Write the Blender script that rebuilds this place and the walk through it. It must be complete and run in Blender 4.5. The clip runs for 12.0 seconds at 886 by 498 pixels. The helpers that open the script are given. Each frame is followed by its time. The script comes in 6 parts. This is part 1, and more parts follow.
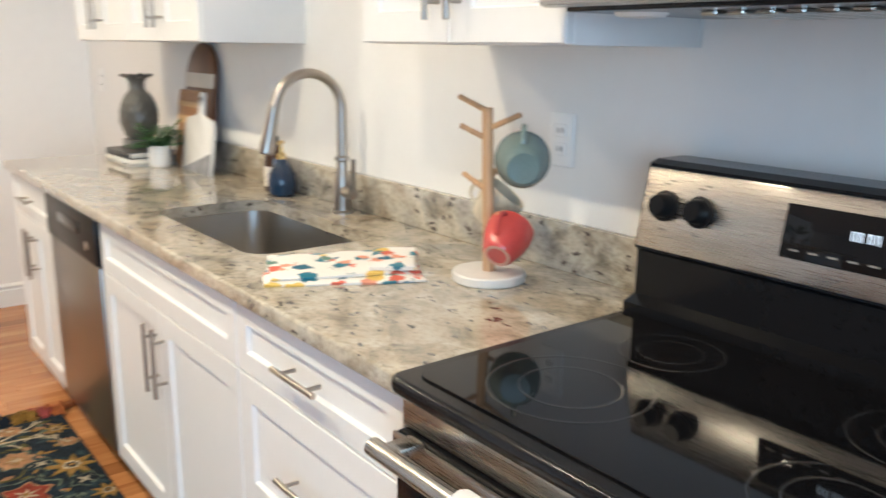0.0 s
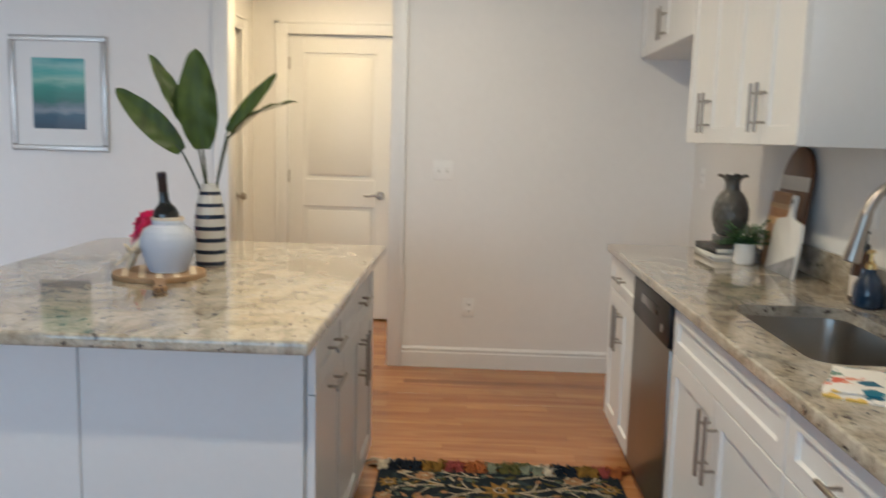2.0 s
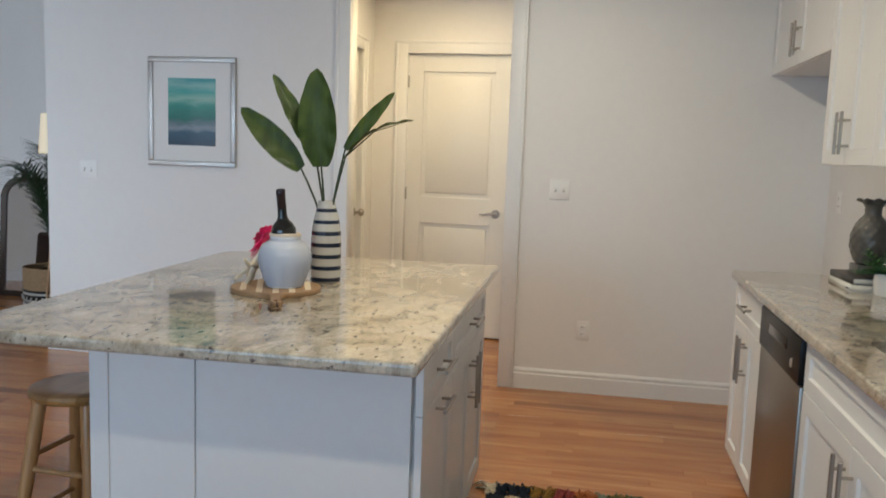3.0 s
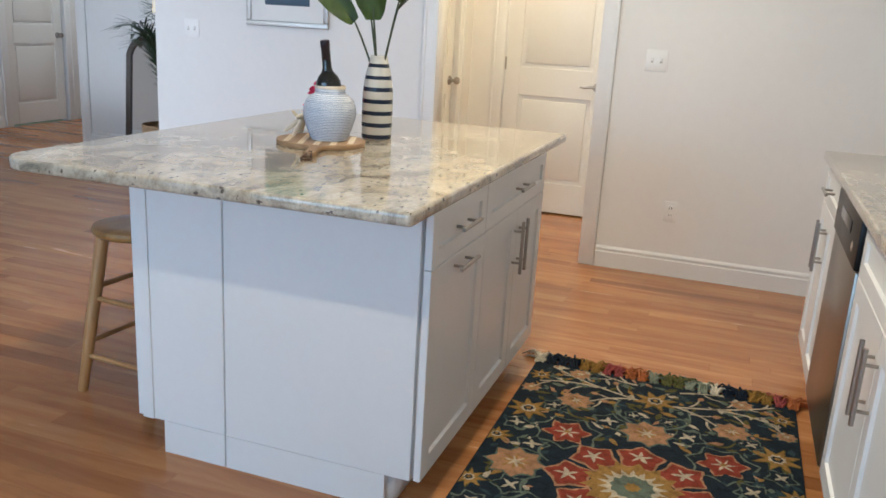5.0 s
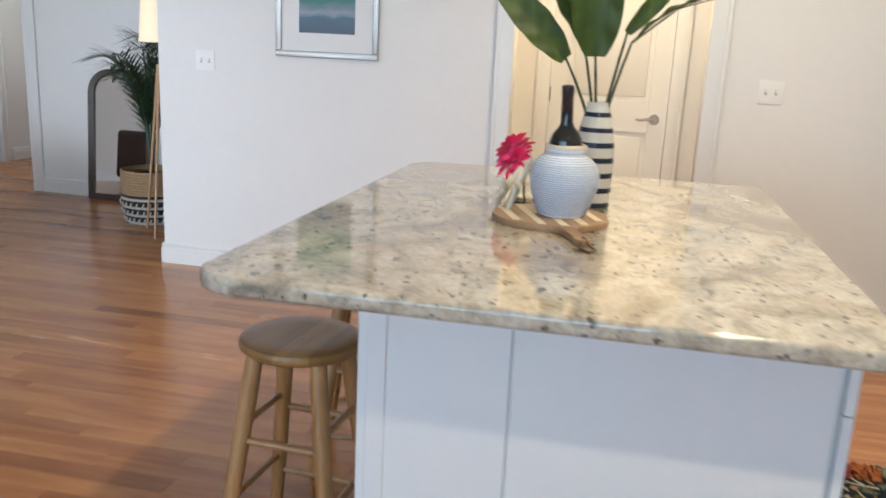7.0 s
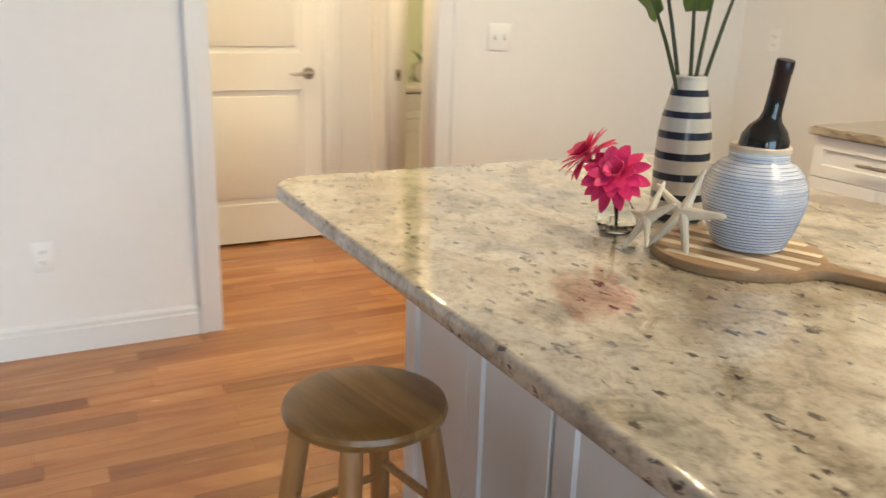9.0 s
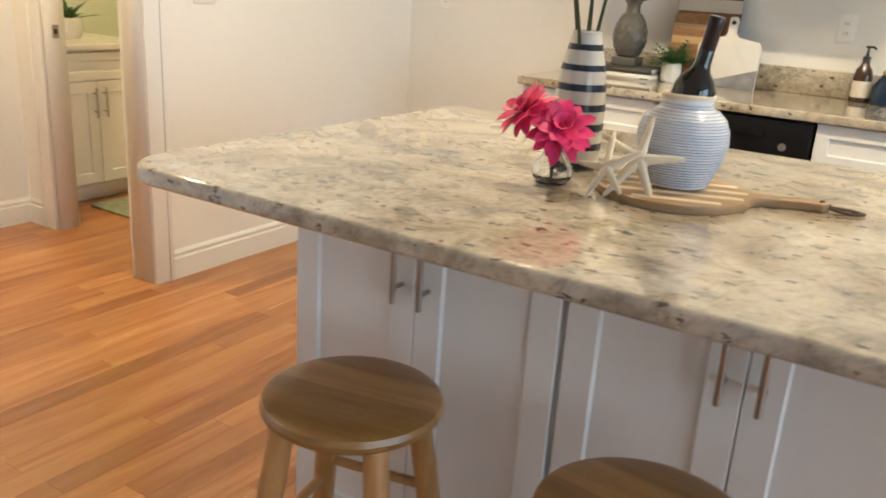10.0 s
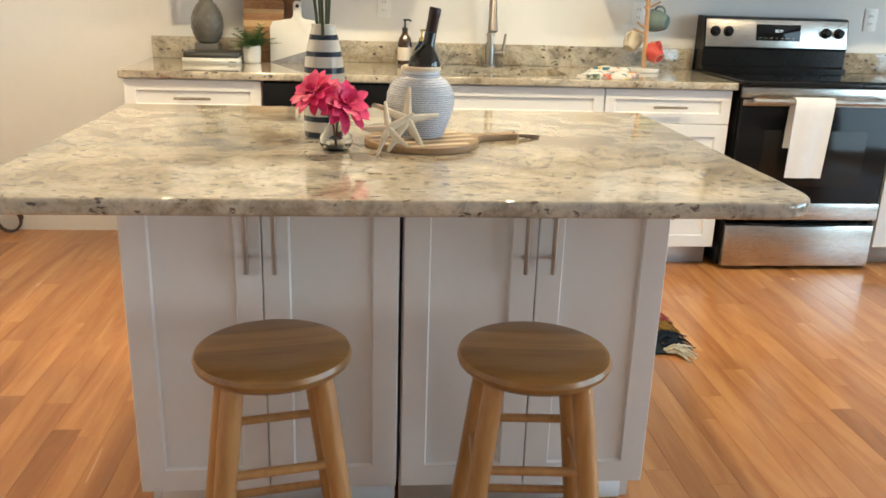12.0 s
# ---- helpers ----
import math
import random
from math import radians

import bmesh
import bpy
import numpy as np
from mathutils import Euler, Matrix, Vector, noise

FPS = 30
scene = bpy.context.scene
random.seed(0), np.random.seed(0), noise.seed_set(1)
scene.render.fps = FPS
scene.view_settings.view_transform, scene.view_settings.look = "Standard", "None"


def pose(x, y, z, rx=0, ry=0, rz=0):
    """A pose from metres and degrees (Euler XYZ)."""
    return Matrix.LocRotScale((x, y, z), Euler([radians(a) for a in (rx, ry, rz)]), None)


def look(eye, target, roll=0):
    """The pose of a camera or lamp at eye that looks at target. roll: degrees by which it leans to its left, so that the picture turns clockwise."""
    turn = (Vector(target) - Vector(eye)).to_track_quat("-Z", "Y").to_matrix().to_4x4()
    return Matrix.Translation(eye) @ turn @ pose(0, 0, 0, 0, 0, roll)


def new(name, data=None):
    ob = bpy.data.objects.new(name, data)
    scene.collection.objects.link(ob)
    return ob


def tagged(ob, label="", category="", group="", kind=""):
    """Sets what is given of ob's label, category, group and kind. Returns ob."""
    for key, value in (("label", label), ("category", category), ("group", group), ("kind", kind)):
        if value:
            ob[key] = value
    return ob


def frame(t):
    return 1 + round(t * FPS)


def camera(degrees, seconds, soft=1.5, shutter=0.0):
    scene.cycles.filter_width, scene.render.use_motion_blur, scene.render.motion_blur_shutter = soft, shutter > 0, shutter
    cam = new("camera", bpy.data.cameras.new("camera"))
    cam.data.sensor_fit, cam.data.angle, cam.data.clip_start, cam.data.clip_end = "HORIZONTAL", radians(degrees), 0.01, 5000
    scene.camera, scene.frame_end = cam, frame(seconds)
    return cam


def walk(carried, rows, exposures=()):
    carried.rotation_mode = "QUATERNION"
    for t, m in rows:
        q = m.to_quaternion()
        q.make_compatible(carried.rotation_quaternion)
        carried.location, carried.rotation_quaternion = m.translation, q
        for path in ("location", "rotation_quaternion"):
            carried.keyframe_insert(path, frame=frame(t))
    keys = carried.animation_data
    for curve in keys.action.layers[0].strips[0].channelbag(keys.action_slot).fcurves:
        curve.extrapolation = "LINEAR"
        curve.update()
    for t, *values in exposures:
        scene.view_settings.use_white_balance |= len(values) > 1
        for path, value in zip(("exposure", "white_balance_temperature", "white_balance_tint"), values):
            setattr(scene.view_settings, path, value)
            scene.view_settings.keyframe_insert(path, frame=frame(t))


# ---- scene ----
cam = camera(56.5, 12.0, soft=1.6, shutter=0.4)
PATH = [
    (0, (4.779, -1.299, 1.386), (3.25, -0.1, 0.911), 0.8),
    (0.4, (4.818, -1.218, 1.373), (3.082, -0.332, 0.924), 1.9),
    (0.7, (4.835, -1.208, 1.372), (3.006, -0.517, 0.95), 2.0),
    (1, (4.849, -1.214, 1.378), (2.96, -0.696, 0.974), 1.2),
    (1.5, (4.872, -1.255, 1.384), (2.919, -1.013, 1.028), 1.2),
    (2, (4.881, -1.295, 1.394), (2.901, -1.358, 1.122), 1.6),
    (2.5, (4.869, -1.307, 1.417), (2.894, -1.555, 1.218), 1.7),
    (3, (4.833, -1.292, 1.4), (2.877, -1.634, 1.161), 2.0),
    (3.4, (4.787, -1.26, 1.365), (2.856, -1.654, 1.022), 1.9),
    (3.5, (4.79, -1.25, 1.353), (2.865, -1.654, 0.989), 1.9),
    (3.7, (4.77, -1.155, 1.334), (2.863, -1.598, 0.927), 2.3),
    (5.3, (4.704, -0.996, 1.335), (2.894, -1.646, 0.788), 2.9),
    (5.5, (4.685, -1.073, 1.339), (2.877, -1.732, 0.794), 2.2),
    (6, (4.625, -1.4, 1.342), (2.769, -1.95, 0.837), -0.1),
    (6.5, (4.513, -1.757, 1.335), (2.637, -2.226, 0.826), 1.2),
    (7, (4.331, -2.133, 1.329), (2.431, -2.537, 0.855), 2.8),
    (7.5, (4.095, -2.471, 1.334), (2.150, -2.581, 0.880), 0.8),
    (7.7, (3.982, -2.618, 1.335), (2.036, -2.627, 0.877), 1.4),
    (9.3, (3.093, -3.52, 1.314), (1.572, -2.351, 0.747), 3.1),
    (9.5, (2.984, -3.607, 1.295), (1.631, -2.241, 0.744), 4.1),
    (9.8, (2.836, -3.784, 1.306), (1.736, -2.218, 0.725), 3.1),
    (10, (2.725, -3.866, 1.287), (1.716, -2.255, 0.667), 3.7),
    (10.2, (2.599, -3.929, 1.284), (1.704, -2.252, 0.663), 3.0),
    (10.5, (2.411, -4.002, 1.31), (1.694, -2.226, 0.734), 2.7),
    (10.8, (2.245, -4.126, 1.302), (1.83, -2.236, 0.797), 3.7),
    (11, (2.176, -4.203, 1.315), (1.965, -2.278, 0.817), 2.2),
    (11.5, (2.138, -4.349, 1.305), (2.309, -2.436, 0.748), 1.7),
    (12, (2.128, -4.408, 1.307), (2.306, -2.511, 0.698), 1.8),
]
walk(cam, [(t, look(e, g, r)) for t, e, g, r in PATH],
     exposures=[(0.0, -0.27, 5550, 8), (0.5, -0.40, 5550, 8), (1.0, -0.66, 5550, 8), (1.5, -0.90, 5550, 8), (2.5, -1.40, 5600, 6), (3.0, -1.34, 5500, 6), (3.5, -1.18, 5300, 6),
                (5.5, -0.8, 5350, 7), (6.5, -0.78, 5550, 7), (7.0, -0.76, 5600, 7), (7.5, -0.94, 5700, 7), (9.5, -0.54, 6150, 6), (10.0, -0.46, 6150, 6), (10.5, -0.48, 6100, 5), (11.0, -0.66, 6150, 5), (12.0, -0.28, 6250, 4)])

# ---- world and light ----
world = bpy.data.worlds.new("sky")
scene.world = world
world.use_nodes = True
wn = world.node_tree
sky = wn.nodes.new("ShaderNodeTexSky")
sky.sky_type = "NISHITA"
sky.sun_disc = False
sky.sun_elevation = radians(48)
sky.sun_rotation = radians(300)
wn.nodes["Background"].inputs["Strength"].default_value = 0.12
wn.links.new(sky.outputs[0], wn.nodes["Background"].inputs["Color"])

sun = new("sun", bpy.data.lights.new("sun", "SUN"))
sun.data.energy, sun.data.angle, sun.data.color = 2.5, radians(0.5), (1.0, 0.95, 0.88)
sun.matrix_world = look((0, 0, 0), (0.58, -0.33, -0.74))

CEIL = 2.6


def area(name, w, h, energy, color, m):
    lamp = new(name, bpy.data.lights.new(name, "AREA"))
    lamp.data.shape, lamp.data.size, lamp.data.size_y = "RECTANGLE", w, h
    lamp.data.energy, lamp.data.color = energy, color
    lamp.matrix_world = m
    return lamp


DAY = (0.61, 0.825, 1.0)
WARM = (1.0, 0.785, 0.50)
# daylight standing in the window openings; the second and third lamps are added fills
area("daylight_fill", 2.7, 1.95, 132, DAY, look((7.12, -3.1, 1.3), (0, -3.3, 0.4)))
# fill lamp, cone narrowed onto the picture wall and living room wall
living = area("daylight_fill", 2.2, 1.95, 46, (0.93, 0.96, 1.0), look((7.12, -6.2, 1.3), (-1.6, -5.2, 0.5)))
living.data.spread = radians(72)
# invented south source, aimed to lift the living room's west wall
entry = area("daylight_fill", 1.6, 1.4, 22, (1.0, 0.96, 0.90), look((3.7, -8.12, 1.5), (-1.6, -5.6, 1.0)))
entry.data.spread = radians(70)
# recessed ceiling lamps
DOWNLIGHTS = [(1.25, -1.62), (2.75, -1.62), (4.25, -1.62)]
for lx, ly in DOWNLIGHTS:
    lamp = new("downlight_lamp", bpy.data.lights.new("downlight_lamp", "AREA"))
    lamp.data.shape, lamp.data.size, lamp.data.energy, lamp.data.color = "DISK", 0.10, 38, WARM
    lamp.matrix_world = look((lx, ly, CEIL - 0.02), (lx, ly, 0))
# hall lamp and bathroom lamp, and an unseen one added to brighten the passage
for lx, ly, e in ((-0.36, -2.25, 34), (-0.85, -0.7, 24), (-2.5, -7.45, 20)):
    lamp = new("unseen_lamp_light", bpy.data.lights.new("unseen_lamp_light", "AREA"))
    lamp.data.shape, lamp.data.size, lamp.data.energy, lamp.data.color = "DISK", 0.10, e, (1.0, 0.69, 0.34) if lx > -2 else (1.0, 0.9, 0.76)
    lamp.matrix_world = look((lx, ly, CEIL - 0.11), (lx, ly, 0))

# ---- materials ----


def nodes_of(name):
    m = bpy.data.materials.new(name)
    m.use_nodes = True
    return m, m.node_tree, m.node_tree.nodes["Principled BSDF"]


def node(nt, kind, **values):
    n = nt.nodes.new(kind)
    for k, v in values.items():
        n.inputs[k.replace("_", " ")].default_value = v
    return n


def ramp(nt, src, stops):
    r = nt.nodes.new("ShaderNodeValToRGB")
    while len(r.color_ramp.elements) < len(stops):
        r.color_ramp.elements.new(0.5)
    for e, (p, c) in zip(r.color_ramp.elements, stops):
        e.position, e.color = p, (*c, 1)
    nt.links.new(src, r.inputs[0])
    return r


def coords(nt, scale=(1, 1, 1), rot=(0, 0, 0), space="Object"):
    tc = nt.nodes.new("ShaderNodeTexCoord")
    mp = nt.nodes.new("ShaderNodeMapping")
    mp.inputs["Scale"].default_value = scale
    mp.inputs["Rotation"].default_value = rot
    nt.links.new(tc.outputs[space], mp.inputs[0])
    return mp.outputs[0]


def mixed(nt, fac, a, b, mode="MIX"):
    mx = nt.nodes.new("ShaderNodeMix")
    mx.data_type, mx.blend_type = "RGBA", mode
    for sock, v in ((mx.inputs[0], fac), (mx.inputs[6], a), (mx.inputs[7], b)):
        if isinstance(v, (int, float)):
            sock.default_value = v
        elif isinstance(v, tuple):
            sock.default_value = (*v, 1)
        else:
            nt.links.new(v, sock)
    return mx.outputs[2]


def bump(nt, bsdf, height, strength=0.2, distance=0.002):
    b = nt.nodes.new("ShaderNodeBump")
    b.inputs["Strength"].default_value, b.inputs["Distance"].default_value = strength, distance
    nt.links.new(height, b.inputs["Height"])
    nt.links.new(b.outputs[0], bsdf.inputs["Normal"])


def plain(name, color, rough=0.5, metal=0.0, vary=0.08, scale=6.0, relief=0.0, relief_scale=300.0, coat=0.0, spec=0.5, transmission=0.0):
    """A surface of one colour with faint mottling at two scales and a fine relief."""
    m, nt, b = nodes_of(name)
    v = coords(nt)
    n1 = node(nt, "ShaderNodeTexNoise", Scale=scale, Detail=4.0)
    n2 = node(nt, "ShaderNodeTexNoise", Scale=scale * 14, Detail=2.0)
    nt.links.new(v, n1.inputs["Vector"])
    nt.links.new(v, n2.inputs["Vector"])
    lo = tuple(c * (1 - vary) for c in color)
    hi = tuple(min(1, c * (1 + vary)) for c in color)
    f = mixed(nt, 0.35, n1.outputs[0], n2.outputs[0])
    nt.links.new(ramp(nt, f, [(0.3, lo), (0.7, hi)]).outputs[0], b.inputs["Base Color"])
    rr = nt.nodes.new("ShaderNodeMapRange")
    rr.inputs["To Min"].default_value, rr.inputs["To Max"].default_value = rough * 0.88, min(1, rough * 1.12)
    nt.links.new(n2.outputs[0], rr.inputs[0])
    nt.links.new(rr.outputs[0], b.inputs["Roughness"])
    b.inputs["Metallic"].default_value = metal
    b.inputs["Coat Weight"].default_value = coat
    b.inputs["Specular IOR Level"].default_value = spec
    b.inputs["Transmission Weight"].default_value = transmission
    if relief:
        n3 = node(nt, "ShaderNodeTexNoise", Scale=relief_scale, Detail=2.0)
        nt.links.new(v, n3.inputs["Vector"])
        bump(nt, b, n3.outputs[0], relief, 0.001)
    return m


def brushed(name, color, rough=0.28, axis=(1, 60, 60)):
    m, nt, b = nodes_of(name)
    v = coords(nt, axis)
    n1 = node(nt, "ShaderNodeTexNoise", Scale=12.0, Detail=5.0)
    nt.links.new(v, n1.inputs["Vector"])
    nt.links.new(ramp(nt, n1.outputs[0], [(0.3, tuple(c * 0.93 for c in color)), (0.7, color)]).outputs[0], b.inputs["Base Color"])
    rr = nt.nodes.new("ShaderNodeMapRange")
    rr.inputs["To Min"].default_value, rr.inputs["To Max"].default_value = rough * 0.8, rough * 1.25
    nt.links.new(n1.outputs[0], rr.inputs[0])
    nt.links.new(rr.outputs[0], b.inputs["Roughness"])
    b.inputs["Metallic"].default_value = 1.0
    bump(nt, b, n1.outputs[0], 0.08, 0.0005)
    return m


def granite_material():
    m, nt, b = nodes_of("granite")
    v = coords(nt, (0.78, 1.0, 1.0), (0, 0, 0.3))
    w = node(nt, "ShaderNodeTexNoise", Scale=2.6, Detail=7.0, Roughness=0.62, Distortion=1.3)
    cl = node(nt, "ShaderNodeTexNoise", Scale=11.0, Detail=9.0, Roughness=0.72, Distortion=0.9)
    gr = node(nt, "ShaderNodeTexNoise", Scale=85.0, Detail=5.0, Roughness=0.75)
    for n in (w, cl, gr):
        nt.links.new(v, n.inputs["Vector"])
    base = ramp(nt, w.outputs[0], [(0.30, (0.28, 0.217, 0.147)), (0.42, (0.43, 0.372, 0.284)), (0.52, (0.57, 0.52, 0.425)), (0.62, (0.43, 0.403, 0.357)), (0.74, (0.29, 0.281, 0.268))]).outputs[0]
    cloud = ramp(nt, cl.outputs[0], [(0.32, (0.22, 0.205, 0.185)), (0.42, (0.62, 0.60, 0.57)), (0.52, (1, 1, 1)), (0.66, (1.14, 1.14, 1.14))]).outputs[0]
    c = mixed(nt, 0.75, base, cloud, "MULTIPLY")
    grain = ramp(nt, gr.outputs[0], [(0.32, (0.38, 0.37, 0.36)), (0.5, (0.95, 0.94, 0.92)), (0.72, (1.12, 1.11, 1.08))]).outputs[0]
    c = mixed(nt, 0.65, c, grain, "MULTIPLY")
    # dark mica flecks, drawn out along the slab, with ragged edges and of two sizes
    v2 = coords(nt, (0.55, 1.0, 1.0), (0, 0, 0.2))
    wob = node(nt, "ShaderNodeTexNoise", Scale=75.0, Detail=4.0, Roughness=0.7)
    nt.links.new(v2, wob.inputs["Vector"])
    for scale, share, size, swing, tint in ((27.0, 0.24, 0.165, 0.060, (0.062, 0.050, 0.045)), (52.0, 0.30, 0.21, 0.028, (0.09, 0.073, 0.064)), (17.0, 0.05, 0.12, 0.07, (0.20, 0.11, 0.08))):
        vm = nt.nodes.new("ShaderNodeVectorMath")
        vm.operation = "MULTIPLY_ADD"
        vm.inputs[1].default_value = (swing, swing, swing)
        nt.links.new(wob.outputs["Color"], vm.inputs[0])
        nt.links.new(v2, vm.inputs[2])
        vo = node(nt, "ShaderNodeTexVoronoi", Scale=scale)
        nt.links.new(vm.outputs[0], vo.inputs["Vector"])
        sep = nt.nodes.new("ShaderNodeSeparateColor")
        nt.links.new(vo.outputs["Color"], sep.inputs[0])
        few = ramp(nt, sep.outputs[0], [(share - 0.02, (1, 1, 1)), (share, (0, 0, 0))]).outputs[0]
        spot = ramp(nt, vo.outputs["Distance"], [(size, (1, 1, 1)), (size + 0.10, (0, 0, 0))]).outputs[0]
        mask = mixed(nt, 1.0, few, spot, "MULTIPLY")
        c = mixed(nt, mask, c, tint)
    nt.links.new(c, b.inputs["Base Color"])
    b.inputs["Roughness"].default_value = 0.09
    b.inputs["Coat Weight"].default_value = 0.5
    b.inputs["Coat Roughness"].default_value = 0.02
    bump(nt, b, gr.outputs[0], 0.02, 0.0004)
    return m


def wood_material(name, dark, mid, light, axis=(1, 1, 1), scale=1.0, rough=0.35, by_object=0.0, by_island=0.0, coat=0.0, staves=0.0, fine=0.4):
    """Straight-grained wood; the grain runs along the axis with the smallest scale."""
    m, nt, b = nodes_of(name)
    tc = nt.nodes.new("ShaderNodeTexCoord")
    shift = nt.nodes.new("ShaderNodeVectorMath")
    shift.operation = "ADD"
    nt.links.new(tc.outputs["Object"], shift.inputs[0])
    rnd = None
    if by_object:
        rnd = nt.nodes.new("ShaderNodeObjectInfo").outputs["Random"]
    if by_island:
        rnd = nt.nodes.new("ShaderNodeNewGeometry").outputs["Random Per Island"]
    if rnd is not None:
        k = nt.nodes.new("ShaderNodeMath")
        k.operation, k.inputs[1].default_value = "MULTIPLY", 37.0
        nt.links.new(rnd, k.inputs[0])
        nt.links.new(k.outputs[0], shift.inputs[1])
    mp = nt.nodes.new("ShaderNodeMapping")
    mp.inputs["Scale"].default_value = axis
    nt.links.new(shift.outputs[0], mp.inputs[0])
    n1 = node(nt, "ShaderNodeTexNoise", Scale=7.0 * scale, Detail=6.0, Roughness=0.6, Distortion=1.2)
    n2 = node(nt, "ShaderNodeTexNoise", Scale=42.0 * scale, Detail=4.0, Roughness=0.65)
    for n in (n1, n2):
        nt.links.new(mp.outputs[0], n.inputs["Vector"])
    f = mixed(nt, fine, n1.outputs[0], n2.outputs[0])
    c = ramp(nt, f, [(0.3, dark), (0.5, mid), (0.68, light)]).outputs[0]
    if rnd is not None:
        tone = ramp(nt, rnd, [(0.0, (0.42, 0.35, 0.30)), (0.10, (0.72, 0.65, 0.60)), (0.3, (0.95, 0.94, 0.93)), (0.6, (1.04, 1.05, 1.06)), (1.0, (1.28, 1.32, 1.36))]).outputs[0]
        c = mixed(nt, max(by_object, by_island), c, tone, "MULTIPLY")
    if staves:
        sp = nt.nodes.new("ShaderNodeSeparateXYZ")
        nt.links.new(tc.outputs["Object"], sp.inputs[0])
        k = nt.nodes.new("ShaderNodeMath")
        k.operation, k.inputs[1].default_value = "MULTIPLY", 1.0 / staves
        nt.links.new(sp.outputs["Y"], k.inputs[0])
        fl = nt.nodes.new("ShaderNodeMath")
        fl.operation = "FLOOR"
        nt.links.new(k.outputs[0], fl.inputs[0])
        wn_ = nt.nodes.new("ShaderNodeTexWhiteNoise")
        wn_.noise_dimensions = "1D"
        nt.links.new(fl.outputs[0], wn_.inputs["W"])
        tone = ramp(nt, wn_.outputs["Value"], [(0.0, (0.48, 0.41, 0.34)), (0.5, (0.88, 0.84, 0.78)), (1.0, (1.15, 1.14, 1.08))]).outputs[0]
        c = mixed(nt, 0.85, c, tone, "MULTIPLY")
    nt.links.new(c, b.inputs["Base Color"])
    rr = nt.nodes.new("ShaderNodeMapRange")
    rr.inputs["To Min"].default_value, rr.inputs["To Max"].default_value = rough * 0.8, rough * 1.25
    nt.links.new(f, rr.inputs[0])
    nt.links.new(rr.outputs[0], b.inputs["Roughness"])
    b.inputs["Coat Weight"].default_value = coat
    b.inputs["Coat Roughness"].default_value = 0.12
    bump(nt, b, n2.outputs[0], 0.06, 0.0006)
    return m


def glass_material(name, color=(1, 1, 1), rough=0.0, ior=1.45):
    m, nt, b = nodes_of(name)
    b.inputs["Base Color"].default_value = (*color, 1)
    b.inputs["Transmission Weight"].default_value = 1.0
    b.inputs["Roughness"].default_value = rough
    b.inputs["IOR"].default_value = ior
    return m


def glow_material(name, color, strength):
    m, nt, b = nodes_of(name)
    b.inputs["Base Color"].default_value = (*color, 1)
    b.inputs["Emission Color"].default_value = (*color, 1)
    b.inputs["Emission Strength"].default_value = strength
    return m


WALL = plain("wall_paint", (0.82, 0.81, 0.795), 0.75, vary=0.025, scale=1.5, relief=0.06, relief_scale=420)
GREEN_WALL = plain("green_wall_paint", (0.62, 0.68, 0.55), 0.75, vary=0.03, scale=1.5)
CEILING = plain("ceiling_paint", (0.80, 0.79, 0.77), 0.85, vary=0.02, scale=1.5)
TRIM = plain("trim_paint", (0.80, 0.80, 0.79), 0.38, vary=0.02, scale=3, relief=0.03)
CABINET = plain("cabinet_paint", (0.79, 0.79, 0.785), 0.34, vary=0.02, scale=3, relief=0.03, relief_scale=180)
DOORPAINT = plain("door_paint", (0.77, 0.76, 0.73), 0.42, vary=0.02, scale=3, relief=0.03)
# near-black for floor joints, book print and shade painted into holes
DARKGAP = plain("gap_shade_and_print", (0.03, 0.03, 0.03), 0.8)
GRANITE = granite_material()
OAK = wood_material("oak_floor", (0.285, 0.108, 0.034), (0.405, 0.178, 0.062), (0.50, 0.245, 0.092), (1, 0.11, 1), 1.15, 0.25, by_object=0.55, coat=0.1, fine=0.16)
OAK_FAR = wood_material("oak_floor_joined", (0.285, 0.108, 0.034), (0.405, 0.178, 0.062), (0.50, 0.245, 0.092), (1, 0.11, 1), 1.15, 0.25, by_island=0.55, coat=0.1, fine=0.16)
STOOLWOOD = wood_material("stool_wood", (0.27, 0.135, 0.038), (0.42, 0.235, 0.075), (0.54, 0.325, 0.115), (0.12, 1, 1), 1.6, 0.32, coat=0.12, staves=0.082)
STOOLLEG = wood_material("stool_leg_wood", (0.26, 0.125, 0.042), (0.40, 0.21, 0.075), (0.50, 0.285, 0.115), (1, 1, 0.1), 1.6, 0.3, coat=0.3)
STEEL = brushed("brushed_steel", (0.55, 0.525, 0.485), 0.27)
STEEL_V = brushed("brushed_nickel", (0.40, 0.37, 0.335), 0.3, (60, 60, 1))
SINKSTEEL = brushed("sink_steel", (0.48, 0.46, 0.43), 0.3, (4, 50, 4))
BLACKGLASS = plain("black_glass", (0.005, 0.005, 0.006), 0.04, vary=0.1, spec=0.3)
BLACKENAMEL = plain("black_enamel", (0.008, 0.008, 0.009), 0.18, vary=0.15, spec=0.28)
BLACKPLASTIC = plain("black_plastic", (0.008, 0.008, 0.009), 0.3, vary=0.2, spec=0.18)
WHITEPLASTIC = plain("white_plastic", (0.87, 0.865, 0.85), 0.3, vary=0.02)

# ---- mesh helpers ----


def thing(name, label, category, m=None, group="", kind=""):
    ob = new(name)
    ob.empty_display_size = 0.05
    if m is not None:
        ob.matrix_world = m
    return tagged(ob, label, category, group, kind)


